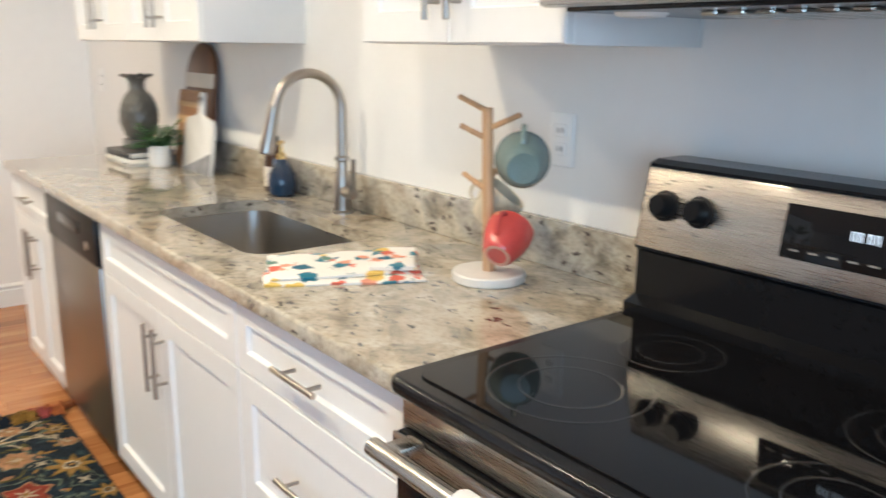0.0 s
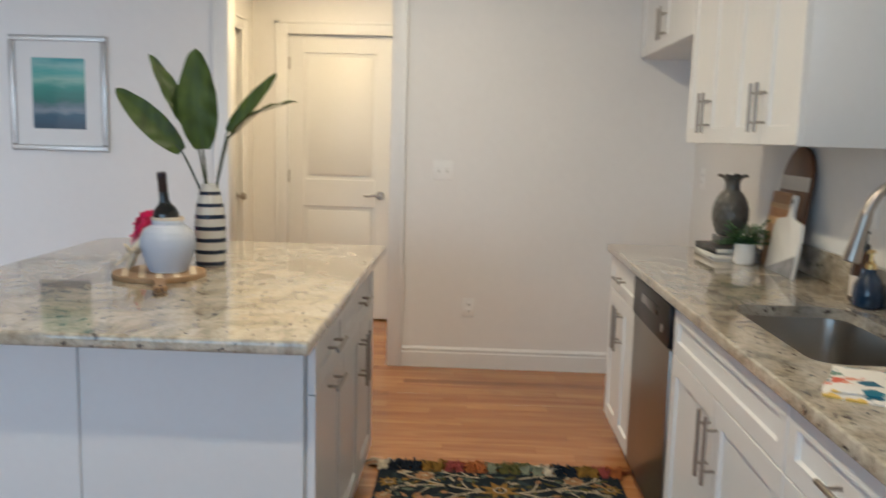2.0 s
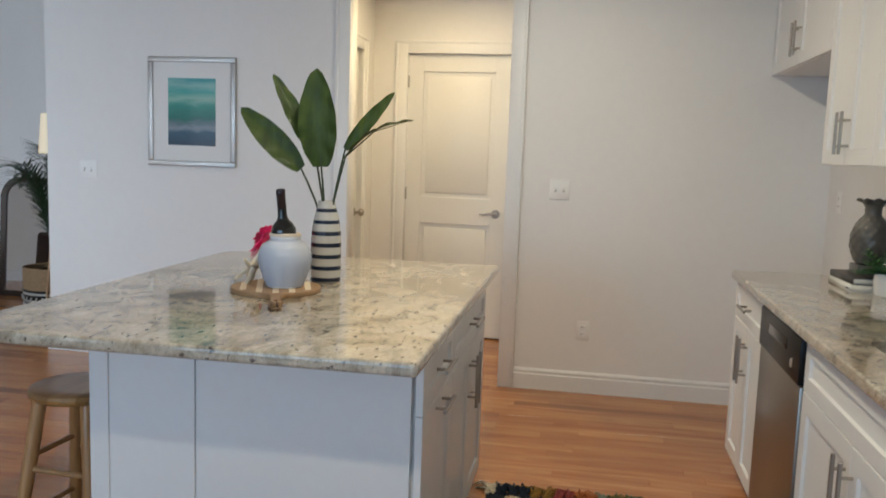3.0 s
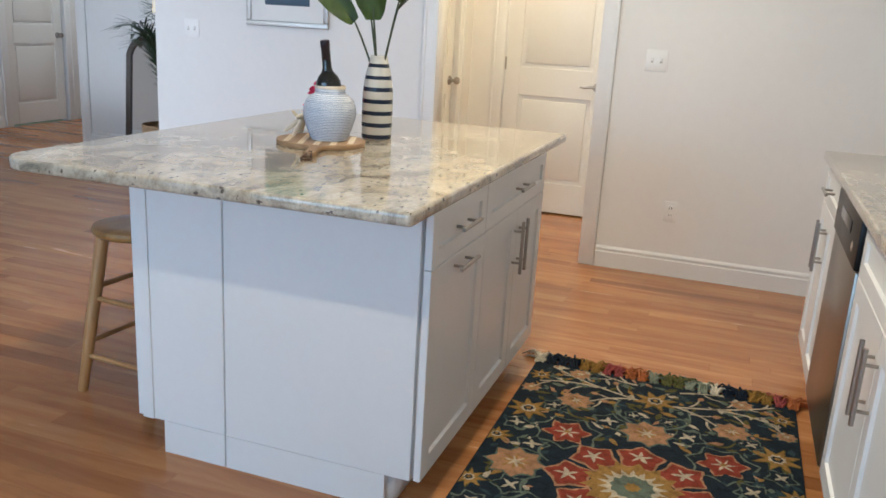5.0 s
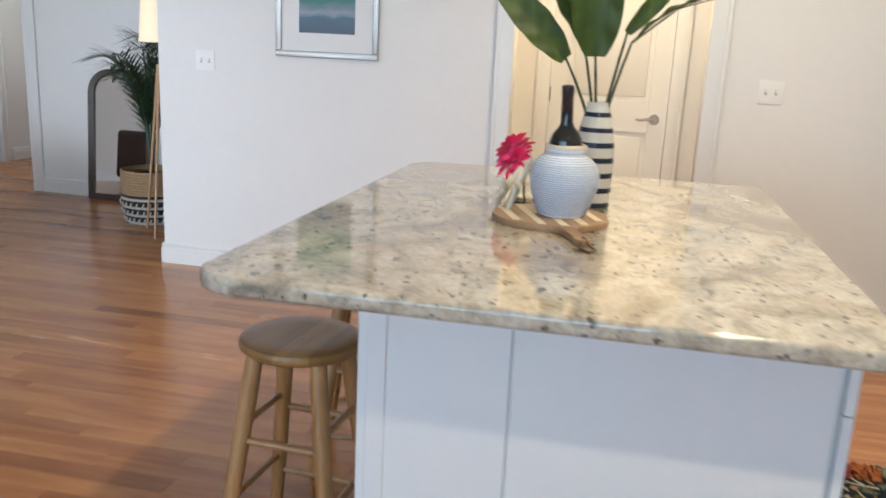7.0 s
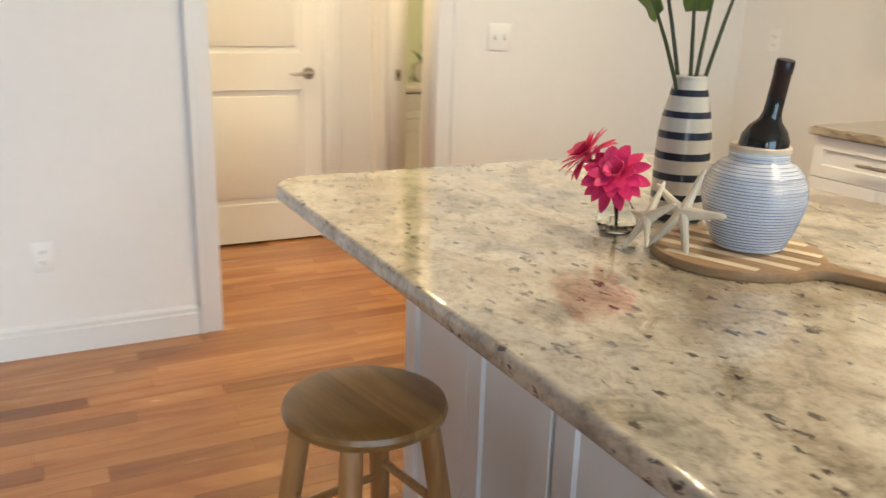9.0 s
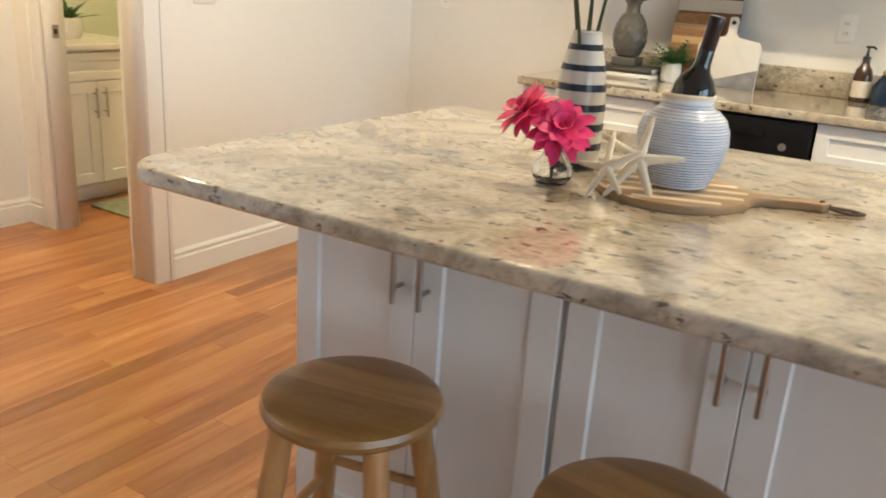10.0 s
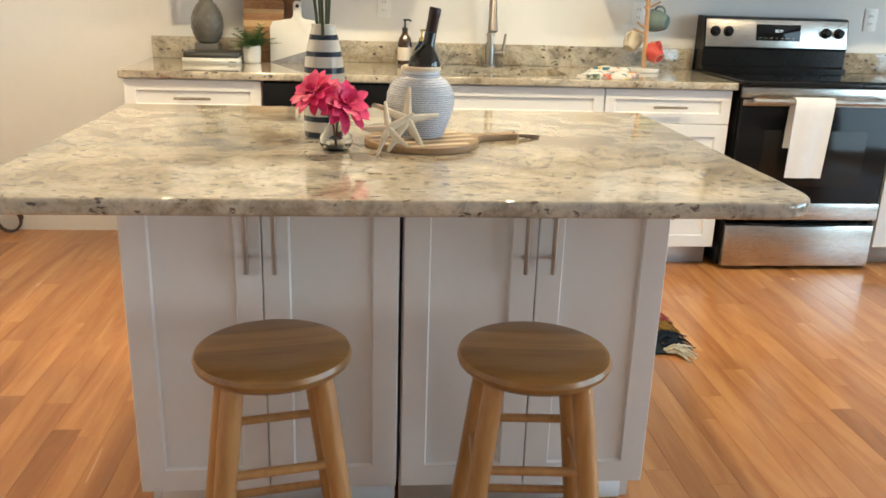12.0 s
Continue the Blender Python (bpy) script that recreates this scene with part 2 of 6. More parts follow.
def finish(name, bm, material, smooth=True):
    bmesh.ops.recalc_face_normals(bm, faces=bm.faces)
    me = bpy.data.meshes.new(name)
    bm.to_mesh(me)
    bm.free()
    me.materials.append(material)
    if smooth:
        me.shade_smooth()
        me.set_sharp_from_angle(angle=radians(34))
        for p in me.polygons:
            if p.area > 0.02 and abs(p.normal.z) > 0.9999:
                p.use_smooth = False
    return me


def part(name, bm, material, parent=None, label="", m=None, kind="", smooth=True):
    ob = new(name, finish(name, bm, material, smooth))
    if m is not None:
        ob.matrix_basis = m
    if parent is not None:
        ob.parent = parent
    return tagged(ob, label, "", "", kind)


def structure(name, bm, material, label, category, smooth=True):
    return tagged(part(name, bm, material, smooth=smooth), label, category, "", "structure")


def box(bm, x0, x1, y0, y1, z0, z1, bevel=0.0, segments=2):
    g = bmesh.ops.create_cube(bm, size=1.0, matrix=Matrix.Translation(((x0 + x1) / 2, (y0 + y1) / 2, (z0 + z1) / 2)) @ Matrix.Diagonal((x1 - x0, y1 - y0, z1 - z0, 1)))
    if bevel:
        edges = list({e for v in g["verts"] for e in v.link_edges})
        bmesh.ops.bevel(bm, geom=edges, offset=bevel, segments=segments, profile=0.5, affect="EDGES")
    return bm


def boxed(*a, **k):
    return box(bmesh.new(), *a, **k)


def rod(bm, a, b, r0, r1=None, segments=16):
    a, b = Vector(a), Vector(b)
    d = b - a
    m = Matrix.Translation((a + b) / 2) @ d.to_track_quat("Z", "Y").to_matrix().to_4x4()
    bmesh.ops.create_cone(bm, cap_ends=True, segments=segments, radius1=r0, radius2=r0 if r1 is None else r1, depth=d.length, matrix=m)
    return bm


def lathe(bm, profile, segments=40, m=None):
    """A turned body from (radius, height) pairs, closed at both ends where the radius is 0."""
    m = m or Matrix.Identity(4)
    rings = []
    for r, z in profile:
        if r < 1e-6:
            rings.append([bm.verts.new(m @ Vector((0, 0, z)))])
        else:
            rings.append([bm.verts.new(m @ Vector((r * math.cos(2 * math.pi * i / segments), r * math.sin(2 * math.pi * i / segments), z))) for i in range(segments)])
    for p, q in zip(rings, rings[1:]):
        for i in range(segments):
            j = (i + 1) % segments
            if len(p) == 1 and len(q) > 1:
                bm.faces.new((p[0], q[j], q[i]))
            elif len(q) == 1 and len(p) > 1:
                bm.faces.new((p[i], p[j], q[0]))
            elif len(p) > 1:
                bm.faces.new((p[i], p[j], q[j], q[i]))
    return bm


def tube(bm, points, radius, segments=12, flat=1.0):
    """A round tube along points; radius is a number or one for each point."""
    pts = [Vector(p) for p in points]
    radii = radius if isinstance(radius, (list, tuple)) else [radius] * len(pts)
    rings, side = [], None
    for i, p in enumerate(pts):
        d = (pts[min(i + 1, len(pts) - 1)] - pts[max(i - 1, 0)]).normalized()
        if side is None:
            side = d.orthogonal().normalized()
        side = (side - d * side.dot(d)).normalized()
        up = d.cross(side)
        rings.append([bm.verts.new(p + radii[i] * (math.cos(2 * math.pi * k / segments) * side + flat * math.sin(2 * math.pi * k / segments) * up)) for k in range(segments)])
    for p, q in zip(rings, rings[1:]):
        for k in range(segments):
            j = (k + 1) % segments
            bm.faces.new((p[k], p[j], q[j], q[k]))
    bm.faces.new(rings[0][::-1])
    bm.faces.new(rings[-1])
    return bm


def arc(cx, cy, r, a0, a1, n):
    return [(cx + r * math.cos(radians(a0 + (a1 - a0) * i / n)), cy + r * math.sin(radians(a0 + (a1 - a0) * i / n))) for i in range(n + 1)]


def rounded(x0, x1, y0, y1, radii, n=8):
    """The outline of a rectangle, counter-clockwise from the lower left, with a radius for each corner."""
    a, b, c, d = radii
    return (arc(x0 + a, y0 + a, a, 180, 270, n) + arc(x1 - b, y0 + b, b, 270, 360, n)
            + arc(x1 - c, y1 - c, c, 0, 90, n) + arc(x0 + d, y1 - d, d, 90, 180, n))


def inset_loop(loop, d):
    """A closed outline moved inwards by d."""
    out = []
    for i, p in enumerate(loop):
        p0, p1 = Vector(loop[i - 1]), Vector(loop[(i + 1) % len(loop)])
        t = (p1 - p0)
        t = t.normalized() if t.length > 1e-9 else Vector((1, 0))
        out.append((p[0] - t.y * d, p[1] + t.x * d))
    return out


def prism(bm, loop, z0, z1, ease=0.0, steps=3, holes=()):
    """A slab with an outline, its top and bottom edges rounded by ease."""
    levels = []
    if ease:
        for i in range(steps + 1):
            a = radians(90 * i / steps)
            levels.append((ease * (1 - math.sin(a)), z0 + ease * (1 - math.cos(a))))
        levels += [(d, z0 + z1 - z) for d, z in levels[::-1]]
    else:
        levels = [(0, z0), (0, z1)]
    rings = [[bm.verts.new((x, y, z)) for x, y in (inset_loop(loop, d) if d > 1e-6 else loop)] for d, z in levels]
    n = len(loop)
    for p, q in zip(rings, rings[1:]):
        for i in range(n):
            j = (i + 1) % n
            bm.faces.new((p[i], p[j], q[j], q[i]))
    if not holes:
        bm.faces.new(rings[0][::-1])
        bm.faces.new(rings[-1])
    else:
        hole = holes[0]
        for ring, z in ((rings[0], z0), (rings[-1], z1)):
            hv = [bm.verts.new((x, y, z)) for x, y in hole]
            e1 = [bm.edges.get((ring[i], ring[(i + 1) % n])) or bm.edges.new((ring[i], ring[(i + 1) % n])) for i in range(n)]
            e2 = [bm.edges.new((hv[i], hv[(i + 1) % len(hv)])) for i in range(len(hv))]
            bmesh.ops.triangle_fill(bm, use_beauty=True, use_dissolve=False, edges=e1 + e2)
            if z == z0:
                low = hv
            else:
                for i in range(len(hv)):
                    j = (i + 1) % len(hv)
                    bm.faces.new((low[i], low[j], hv[j], hv[i]))
    return bm


def shaker(w, h, t=0.02, stile=0.058, recess=0.009):
    """A framed front in the plane y = 0, facing -y, from x 0 to w and z 0 to h."""
    bm = bmesh.new()
    e = 0.002

    def ring(d, y):
        return [bm.verts.new(p) for p in ((d, y, d), (w - d, y, d), (w - d, y, h - d), (d, y, h - d))]
    s = min(stile, h * 0.3)
    rings = [ring(0, t), ring(0, e), ring(e, 0), ring(s, 0), ring(s + 0.004, recess)]
    for p, q in zip(rings, rings[1:]):
        for i in range(4):
            bm.faces.new((p[i], p[(i + 1) % 4], q[(i + 1) % 4], q[i]))
    bm.faces.new(rings[-1])
    bm.faces.new(rings[0][::-1])
    return bm


def bar_pull(length, upright):
    """A round bar on two posts; its middle at the origin on the face y = 0, standing off towards -y."""
    bm = bmesh.new()
    ax = Vector((0, 0, 1)) if upright else Vector((1, 0, 0))
    off = Vector((0, -0.032, 0))
    tube(bm, [ax * (-length / 2) + off, ax * (-length / 2 + 0.001) + off, ax * (length / 2 - 0.001) + off, ax * (length / 2) + off], [0.0052, 0.006, 0.006, 0.0052], 12)
    for s in (-1, 1):
        rod(bm, ax * (s * length * 0.3), ax * (s * length * 0.3) + off, 0.0045, segments=10)
    return bm


def front(parent, name, x, z, w, h, pull, px, pz, length=0.16, y=-0.02, label=""):
    """A door or drawer front with its handle, 20 mm thick, in front of the carcass."""
    d = part(name, shaker(w, h), CABINET, parent, label, pose(x, y, z))
    if pull:
        part("handle", bar_pull(length, pull == "v"), STEEL_V, d, "brushed nickel bar handle", pose(px, 0, pz))
    return d

# ---- structure ----
NX0, NX1, SY = -4.6, 7.2, -8.22
ground_bm = bmesh.new()
bmesh.ops.create_grid(ground_bm, x_segments=2, y_segments=2, size=400, matrix=Matrix.Translation((0, 0, -0.35)))
structure("ground", ground_bm, plain("lawn", (0.10, 0.13, 0.05), 0.9, vary=0.4, scale=0.6), "mown grass outside the windows", "ground")

structure("ceiling", boxed(NX0 - 0.12, NX1 + 0.12, SY - 0.12, 0.12, CEIL, CEIL + 0.12), CEILING, "flat white painted ceiling", "ceiling")


def wall_with(name, axis, at0, at1, u0, u1, openings=(), material=WALL, label="smooth off-white painted wall", top=CEIL):
    """An upright wall along axis x or y, from at0 to at1 through its thickness; openings are (u0, u1, z0, z1)."""
    bm = bmesh.new()

    def slab(a, b, z0, z1):
        if b - a > 1e-4 and z1 - z0 > 1e-4:
            box(bm, *((a, b, at0, at1) if axis == "x" else (at0, at1, a, b)), z0, z1)
    u = u0
    for a, b, z0, z1 in sorted(openings):
        slab(u, a, -0.02, top)
        slab(a, b, -0.02, z0)
        slab(a, b, z1, top)
        u = b
    slab(u, u1, -0.02, top)
    return structure(name, bm, material, label, "wall", smooth=False)


HALL0, HALL1, HALLTOP = -2.735, -1.775, 2.42
WIN_E = (-4.5, -1.7, 0.30, 2.3)
# unseen opening added to go with the living room fill lamp
ADDED_WIN_E2 = (-7.35, -5.05, 0.30, 2.3)
# made-up south opening, kept clear of the mirror's reflection
ADDED_WIN_S = (2.9, 4.5, 0.8, 2.2)
wall_with("wall_north", "x", 0.0, 0.12, -0.12, NX1)
wall_with("wall_west", "y", -0.12, 0.0, -4.755, 0.0, [(HALL0 - 0.02, HALL1 + 0.02, -0.02, HALLTOP + 0.02)])
wall_with("wall_east", "y", NX1, NX1 + 0.12, SY - 0.12, 0.12, [WIN_E, ADDED_WIN_E2])
wall_with("wall_south", "x", SY - 0.12, SY, NX0 - 0.12, NX1, [(-2.815, -1.985, -0.02, 2.08), ADDED_WIN_S])
wall_with("wall_hall_side", "x", -3.02, -2.90, -1.62, -0.12, [(-0.85, -0.26, -0.02, 2.09)])
wall_with("wall_hall_end", "y", -1.28, -1.16, -2.90, -1.60, [(-2.66, -1.87, -0.02, 2.105)])
wall_with("wall_bathroom_door", "x", -1.60, -1.50, -1.86, -0.12, [(-0.93, -0.18, -0.02, 2.09)])
wall_with("wall_bathroom_west", "y", -1.98, -1.86, -1.60, 0.12, material=GREEN_WALL, label="soft green painted bathroom wall")
wall_with("wall_bathroom_back", "x", -0.002, 0.12, -1.86, -0.12, material=GREEN_WALL, label="soft green painted bathroom wall")
wall_with("wall_living_west", "y", -1.74, -1.62, -6.90, -2.90)
wall_with("wall_passage_north", "x", -6.90, -6.78, -4.6, -1.74)
wall_with("wall_passage_west", "y", NX0 - 0.12, NX0, SY, -6.78)
wall_with("wall_closet_back", "y", -1.62, -1.50, -2.90, -1.60, label="plain wall behind the hall doors")

# baseboards with a stepped top


def baseboard(x0, y0, x1, y1, nx, ny):
    """A skirting along a wall from one point to another; (nx, ny) points into the room."""
    bm = bmesh.new()
    prof = [(0, 0), (0.017, 0), (0.017, 0.090), (0.009, 0.095), (0.009, 0.103), (0.013, 0.106), (0.013, 0.112), (0.004, 0.123), (0, 0.125)]
    rows = [[bm.verts.new((x + nx * d, y + ny * d, z)) for d, z in prof] for x, y in ((x0, y0), (x1, y1))]
    for i in range(len(prof)):
        j = (i + 1) % len(prof)
        bm.faces.new((rows[0][i], rows[0][j], rows[1][j], rows[1][i]))
    bm.faces.new(rows[0])
    bm.faces.new(rows[1])
    return structure("baseboard", bm, TRIM, "white painted baseboard with a stepped top", "baseboard")


for a in ((0, -1.683, 0, 0, 1, 0), (0, -4.755, 0, -2.827, 1, 0), (0.014, 0, 1.04, 0, 0, -1), (-0.12, -4.755, 0.014, -4.755, 0, -1),
          (-1.16, -1.79, -1.16, -1.60, 1, 0), (-1.146, -1.60, -1.02, -1.60, 0, -1), (-1.62, -6.90, -1.62, -3.02, 1, 0),
          (-4.6, -8.22, -2.93, -8.22, 0, 1), (-1.87, -8.22, 7.2, -8.22, 0, 1), (-4.6, -6.90, -1.74, -6.90, 0, -1),
          (5.3, 0, 7.2, 0, 0, -1), (7.2, -8.206, 7.2, -0.014, -1, 0), (-1.74, -6.90, -1.606, -6.90, 0, -1)):
    baseboard(*a)


def casing(name, axis, at, out, a, b, top, w=0.09, t=0.018, label="white painted door casing"):
    """The trim round a doorway in the plane axis = at, standing out to `out` (+1 or -1); the opening from a to b."""
    bm = bmesh.new()
    lo, hi = sorted((at, at + out * t))
    lo2, hi2 = sorted((at, at + out * (t + 0.007)))
    for u0, u1, z0, z1 in ((a - w, a, 0, top + w), (b, b + w, 0, top + w), (a, b, top, top + w)):
        if axis == "x":
            box(bm, lo, hi, u0, u1, z0, z1, 0.003)
        else:
            box(bm, u0, u1, lo, hi, z0, z1, 0.003)
    for u0, u1, z0, z1 in ((a - w, a - w + 0.02, 0, top + w), (b + w - 0.02, b + w, 0, top + w), (a - w, b + w, top + w - 0.02, top + w)):
        if axis == "x":
            box(bm, lo2, hi2, u0, u1, z0, z1, 0.003)
        else:
            box(bm, u0, u1, lo2, hi2, z0, z1, 0.003)
    return structure(name, bm, TRIM, label, "trim")


def lining(axis, at0, at1, a, b, top, t=0.02):
    bm = bmesh.new()
    for u0, u1, z0, z1 in ((a - t, a, 0, top + t), (b, b + t, 0, top + t), (a, b, top, top + t)):
        if axis == "x":
            box(bm, at0, at1, u0, u1, z0, z1)
        else:
            box(bm, u0, u1, at0, at1, z0, z1)
    return structure("trim_jamb", bm, TRIM, "white painted door jamb", "trim")


casing("trim_hall_opening", "x", 0.0, 1, HALL0, HALL1, HALLTOP)
casing("trim_hall_opening", "x", -0.12, -1, HALL0, HALL1, HALLTOP)
lining("x", -0.12, 0.0, HALL0, HALL1, HALLTOP)
casing("trim_hall_door", "x", -1.16, 1, -2.645, -1.885, 2.09)
lining("x", -1.28, -1.161, -2.645, -1.885, 2.09, 0.0145)
casing("trim_bathroom_door", "y", -1.60, -1, -0.93, -0.20, 2.07)
lining("y", -1.60, -1.50, -0.91, -0.20, 2.07)
casing("trim_closet_door", "y", -2.90, 1, -0.84, -0.27, 2.07)
casing("trim_entry_door", "y", SY, 1, -2.80, -2.0, 2.06)
box_end = bmesh.new()
box(box_end, -1.755, -1.60, -6.925, -6.902, 0, 2.2, 0.003)
box(box_end, -1.618, -1.600, -6.902, -6.82, 0, 2.2, 0.003)
structure("trim_passage", box_end, TRIM, "white painted casing at the passage corner", "trim")


def panel_door(name, w, h, label, m, lever_x, hinge_x, lever=True):
    """A moulded two-panel door leaf, its face in y = 0 looking to -y, from x 0 to w."""
    bm = bmesh.new()
    box(bm, 0, w, 0.014, 0.024, 0, h)
    st = 0.115
    zs = [(0.0, 0.22), (0.84, 1.04), (h - 0.125, h)]
    for x0, x1, z0, z1 in [(0, st, 0, h), (w - st, w, 0, h)] + [(st, w - st, a, b) for a, b in zs]:
        for y0, y1 in ((0, 0.015), (0.023, 0.038)):
            box(bm, x0, x1, y0, y1, z0, z1, 0.0025, 1)
    for z0, z1 in ((0.22, 0.84), (1.04, h - 0.125)):
        for y0, y1 in ((0.004, 0.015), (0.023, 0.034)):
            box(bm, st + 0.03, w - st - 0.03, y0, y1, z0 + 0.03, z1 - 0.03, 0.006, 2)
    d = tagged(part(name, bm, DOORPAINT, None, "", m), label, "door", "", "structure")
    hw = bmesh.new()
    lathe(hw, [(0, -0.012), (0.026, -0.012), (0.032, -0.004), (0.033, 0.0)], 24, pose(lever_x, 0, 0.93, 90, 0, 0) @ Matrix.Diagonal((1, 1, -1, 1)))
    rod(hw, (lever_x, 0, 0.93), (lever_x, -0.05, 0.93), 0.011)
    s = 1 if lever_x < w / 2 else -1
    if lever:
        tube(hw, [(lever_x, -0.05, 0.93), (lever_x + s * 0.04, -0.054, 0.934), (lever_x + s * 0.085, -0.05, 0.926), (lever_x + s * 0.115, -0.045, 0.93)], [0.011, 0.009, 0.008, 0.006], 10)
    else:
        lathe(hw, [(0, 0.078), (0.018, 0.074), (0.027, 0.060), (0.024, 0.045), (0.012, 0.035)], 20, pose(lever_x, 0, 0.93, 90, 0, 0))
    part("door_handle", hw, STEEL_V, d, "satin nickel door handle")
    for z in (0.2, h / 2 + 0.02, h - 0.2):
        hb = bmesh.new()
        rod(hb, (hinge_x, -0.006, z - 0.045), (hinge_x, -0.006, z + 0.045), 0.007, segments=10)
        box(hb, hinge_x - 0.012, hinge_x + 0.012, -0.002, 0.002, z - 0.045, z + 0.045)
        part("hinge", hb, STEEL_V, d, "nickel butt hinge")
    return d


panel_door("door_1", 0.756, 2.075, "closed cream two-panel hall door with lever handle", pose(-1.185, -2.6435, 0.012, 0, 0, 90), 0.68, -0.004)
panel_door("door_2", 0.56, 2.05, "closed cream closet door in the hall", pose(-0.275, -2.925, 0.012, 0, 0, 180), 0.50, -0.004, lever=False)
panel_door("door_3", 0.79, 2.045, "closed off-white two-panel front door", pose(-2.005, SY - 0.03, 0.012, 0, 0, 180), 0.72, -0.004, lever=False)


def window(name, label, axis, at, a, b, z0, z1, out):
    """A sash window filling its opening: frame, sill, sashes and glass; `out` points out of the house."""
    w = tagged(new(name), label, "window", "", "structure")

    def bar(bm, u0, u1, d0, d1, za, zb):
        lo, hi = sorted((at + out * d0, at + out * d1))
        box(bm, *((lo, hi, u0, u1) if axis == "x" else (u0, u1, lo, hi)), za, zb, 0.003, 1)
    fr = bmesh.new()
    for u0, u1, za, zb in ((a, a + 0.045, z0, z1), (b - 0.045, b, z0, z1), (a + 0.045, b - 0.045, z0, z0 + 0.045), (a + 0.045, b - 0.045, z1 - 0.045, z1)):
        bar(fr, u0, u1, 0.03, 0.10, za, zb)
    mids = max(1, round((b - a) / 0.85))
    for i in range(1, mids):
        u = a + (b - a) * i / mids
        bar(fr, u - 0.03, u + 0.03, 0.03, 0.10, z0 + 0.045, z1 - 0.045)
    bar(fr, a + 0.045, b - 0.045, 0.04, 0.09, (z0 + z1) / 2 - 0.02, (z0 + z1) / 2 + 0.02)
    part("window_frame", fr, TRIM, w)
    sl = bmesh.new()
    bar(sl, a - 0.1, b + 0.1, -0.05, 0.03, z0 - 0.03, z0)
    for u0, u1, za, zb in ((a - 0.09, a, z0, z1 + 0.09), (b, b + 0.09, z0, z1 + 0.09), (a, b, z1, z1 + 0.09)):
        bar(sl, u0, u1, -0.018, 0.0, za, zb)
    part("window_sill", sl, TRIM, w)
    pane = bmesh.new()
    bar(pane, a + 0.04, b - 0.04, 0.062, 0.068, z0 + 0.04, z1 - 0.04)
    p = part("pane", pane, PANE, w)
    p.visible_shadow = False


PANE = glass_material("window_glass", (1, 1, 1), 0.0, 1.05)
window("window_1", "white framed window in the east wall", "x", NX1, *WIN_E, 1)
# invented window around the south fill lamp
window("added_window_2", "unseen white framed window added in the south wall for fill light", "y", SY, *ADDED_WIN_S, -1)
# unseen window, added only to carry the living room fill
window("added_window_3", "unseen white framed window added east of the living room for fill light", "x", NX1, *ADDED_WIN_E2, 1)

# recessed lamps in the ceiling
GLOW = glow_material("lamp_glow", (1.0, 0.83, 0.6), 14.0)
for lx, ly in DOWNLIGHTS:
    dl = thing("recessed_downlight", "round white recessed ceiling downlight, switched on", "ceiling light", pose(lx, ly, CEIL), "recessed downlights")
    part("trim_ring", lathe(bmesh.new(), [(0.062, 0.0), (0.062, -0.006), (0.068, -0.010), (0.088, -0.006), (0.092, 0.0)], 40), WHITEPLASTIC, dl)
    part("diffuser", lathe(bmesh.new(), [(0, -0.004), (0.061, -0.004), (0.061, 0.0)], 40), GLOW, dl)
# fixtures out of view; the passage one is made up for its fill lamp
for lx, ly in ((-0.36, -2.25), (-0.85, -0.7), (-2.5, -7.45)):
    fl = thing("unseen_flush_light", "unseen round flush ceiling light with a frosted dome, on", "ceiling light", pose(lx, ly, CEIL))
    part("rim", lathe(bmesh.new(), [(0.14, 0), (0.15, -0.012), (0.148, -0.022), (0.14, -0.024)], 40), STEEL_V, fl)
    part("dome", lathe(bmesh.new(), [(0.14, -0.012), (0.135, -0.05), (0.10, -0.078), (0.05, -0.09), (0, -0.094)], 40), glow_material("dome_glow", (1.0, 0.8, 0.55), 0.9), fl)

# ---- kitchen: cabinets along the north wall ----
TOP, SLAB = 0.915, 0.035
BODYTOP = TOP - SLAB


def carcass(parent, w, depth, toe=0.105, top=BODYTOP, i0=0.0, i1=0.0, open_top=False):
    bm = bmesh.new()
    if open_top:
        box(bm, i0, w - i1, 0, depth, toe, 0.64)
        for a in ((i0, i0 + 0.018, 0, depth), (w - i1 - 0.018, w - i1, 0, depth), (i0 + 0.018, w - i1 - 0.018, 0, 0.018), (i0 + 0.018, w - i1 - 0.018, depth - 0.018, depth)):
            box(bm, *a, 0.64, top)
    else:
        box(bm, i0, w - i1, 0, depth, toe, top, 0.001, 1)
    part("body", bm, CABINET, parent)
    part("toe_kick", boxed(i0 + 0.002, w - i1 - 0.002, 0.07, depth, 0, toe), CABINET, parent)


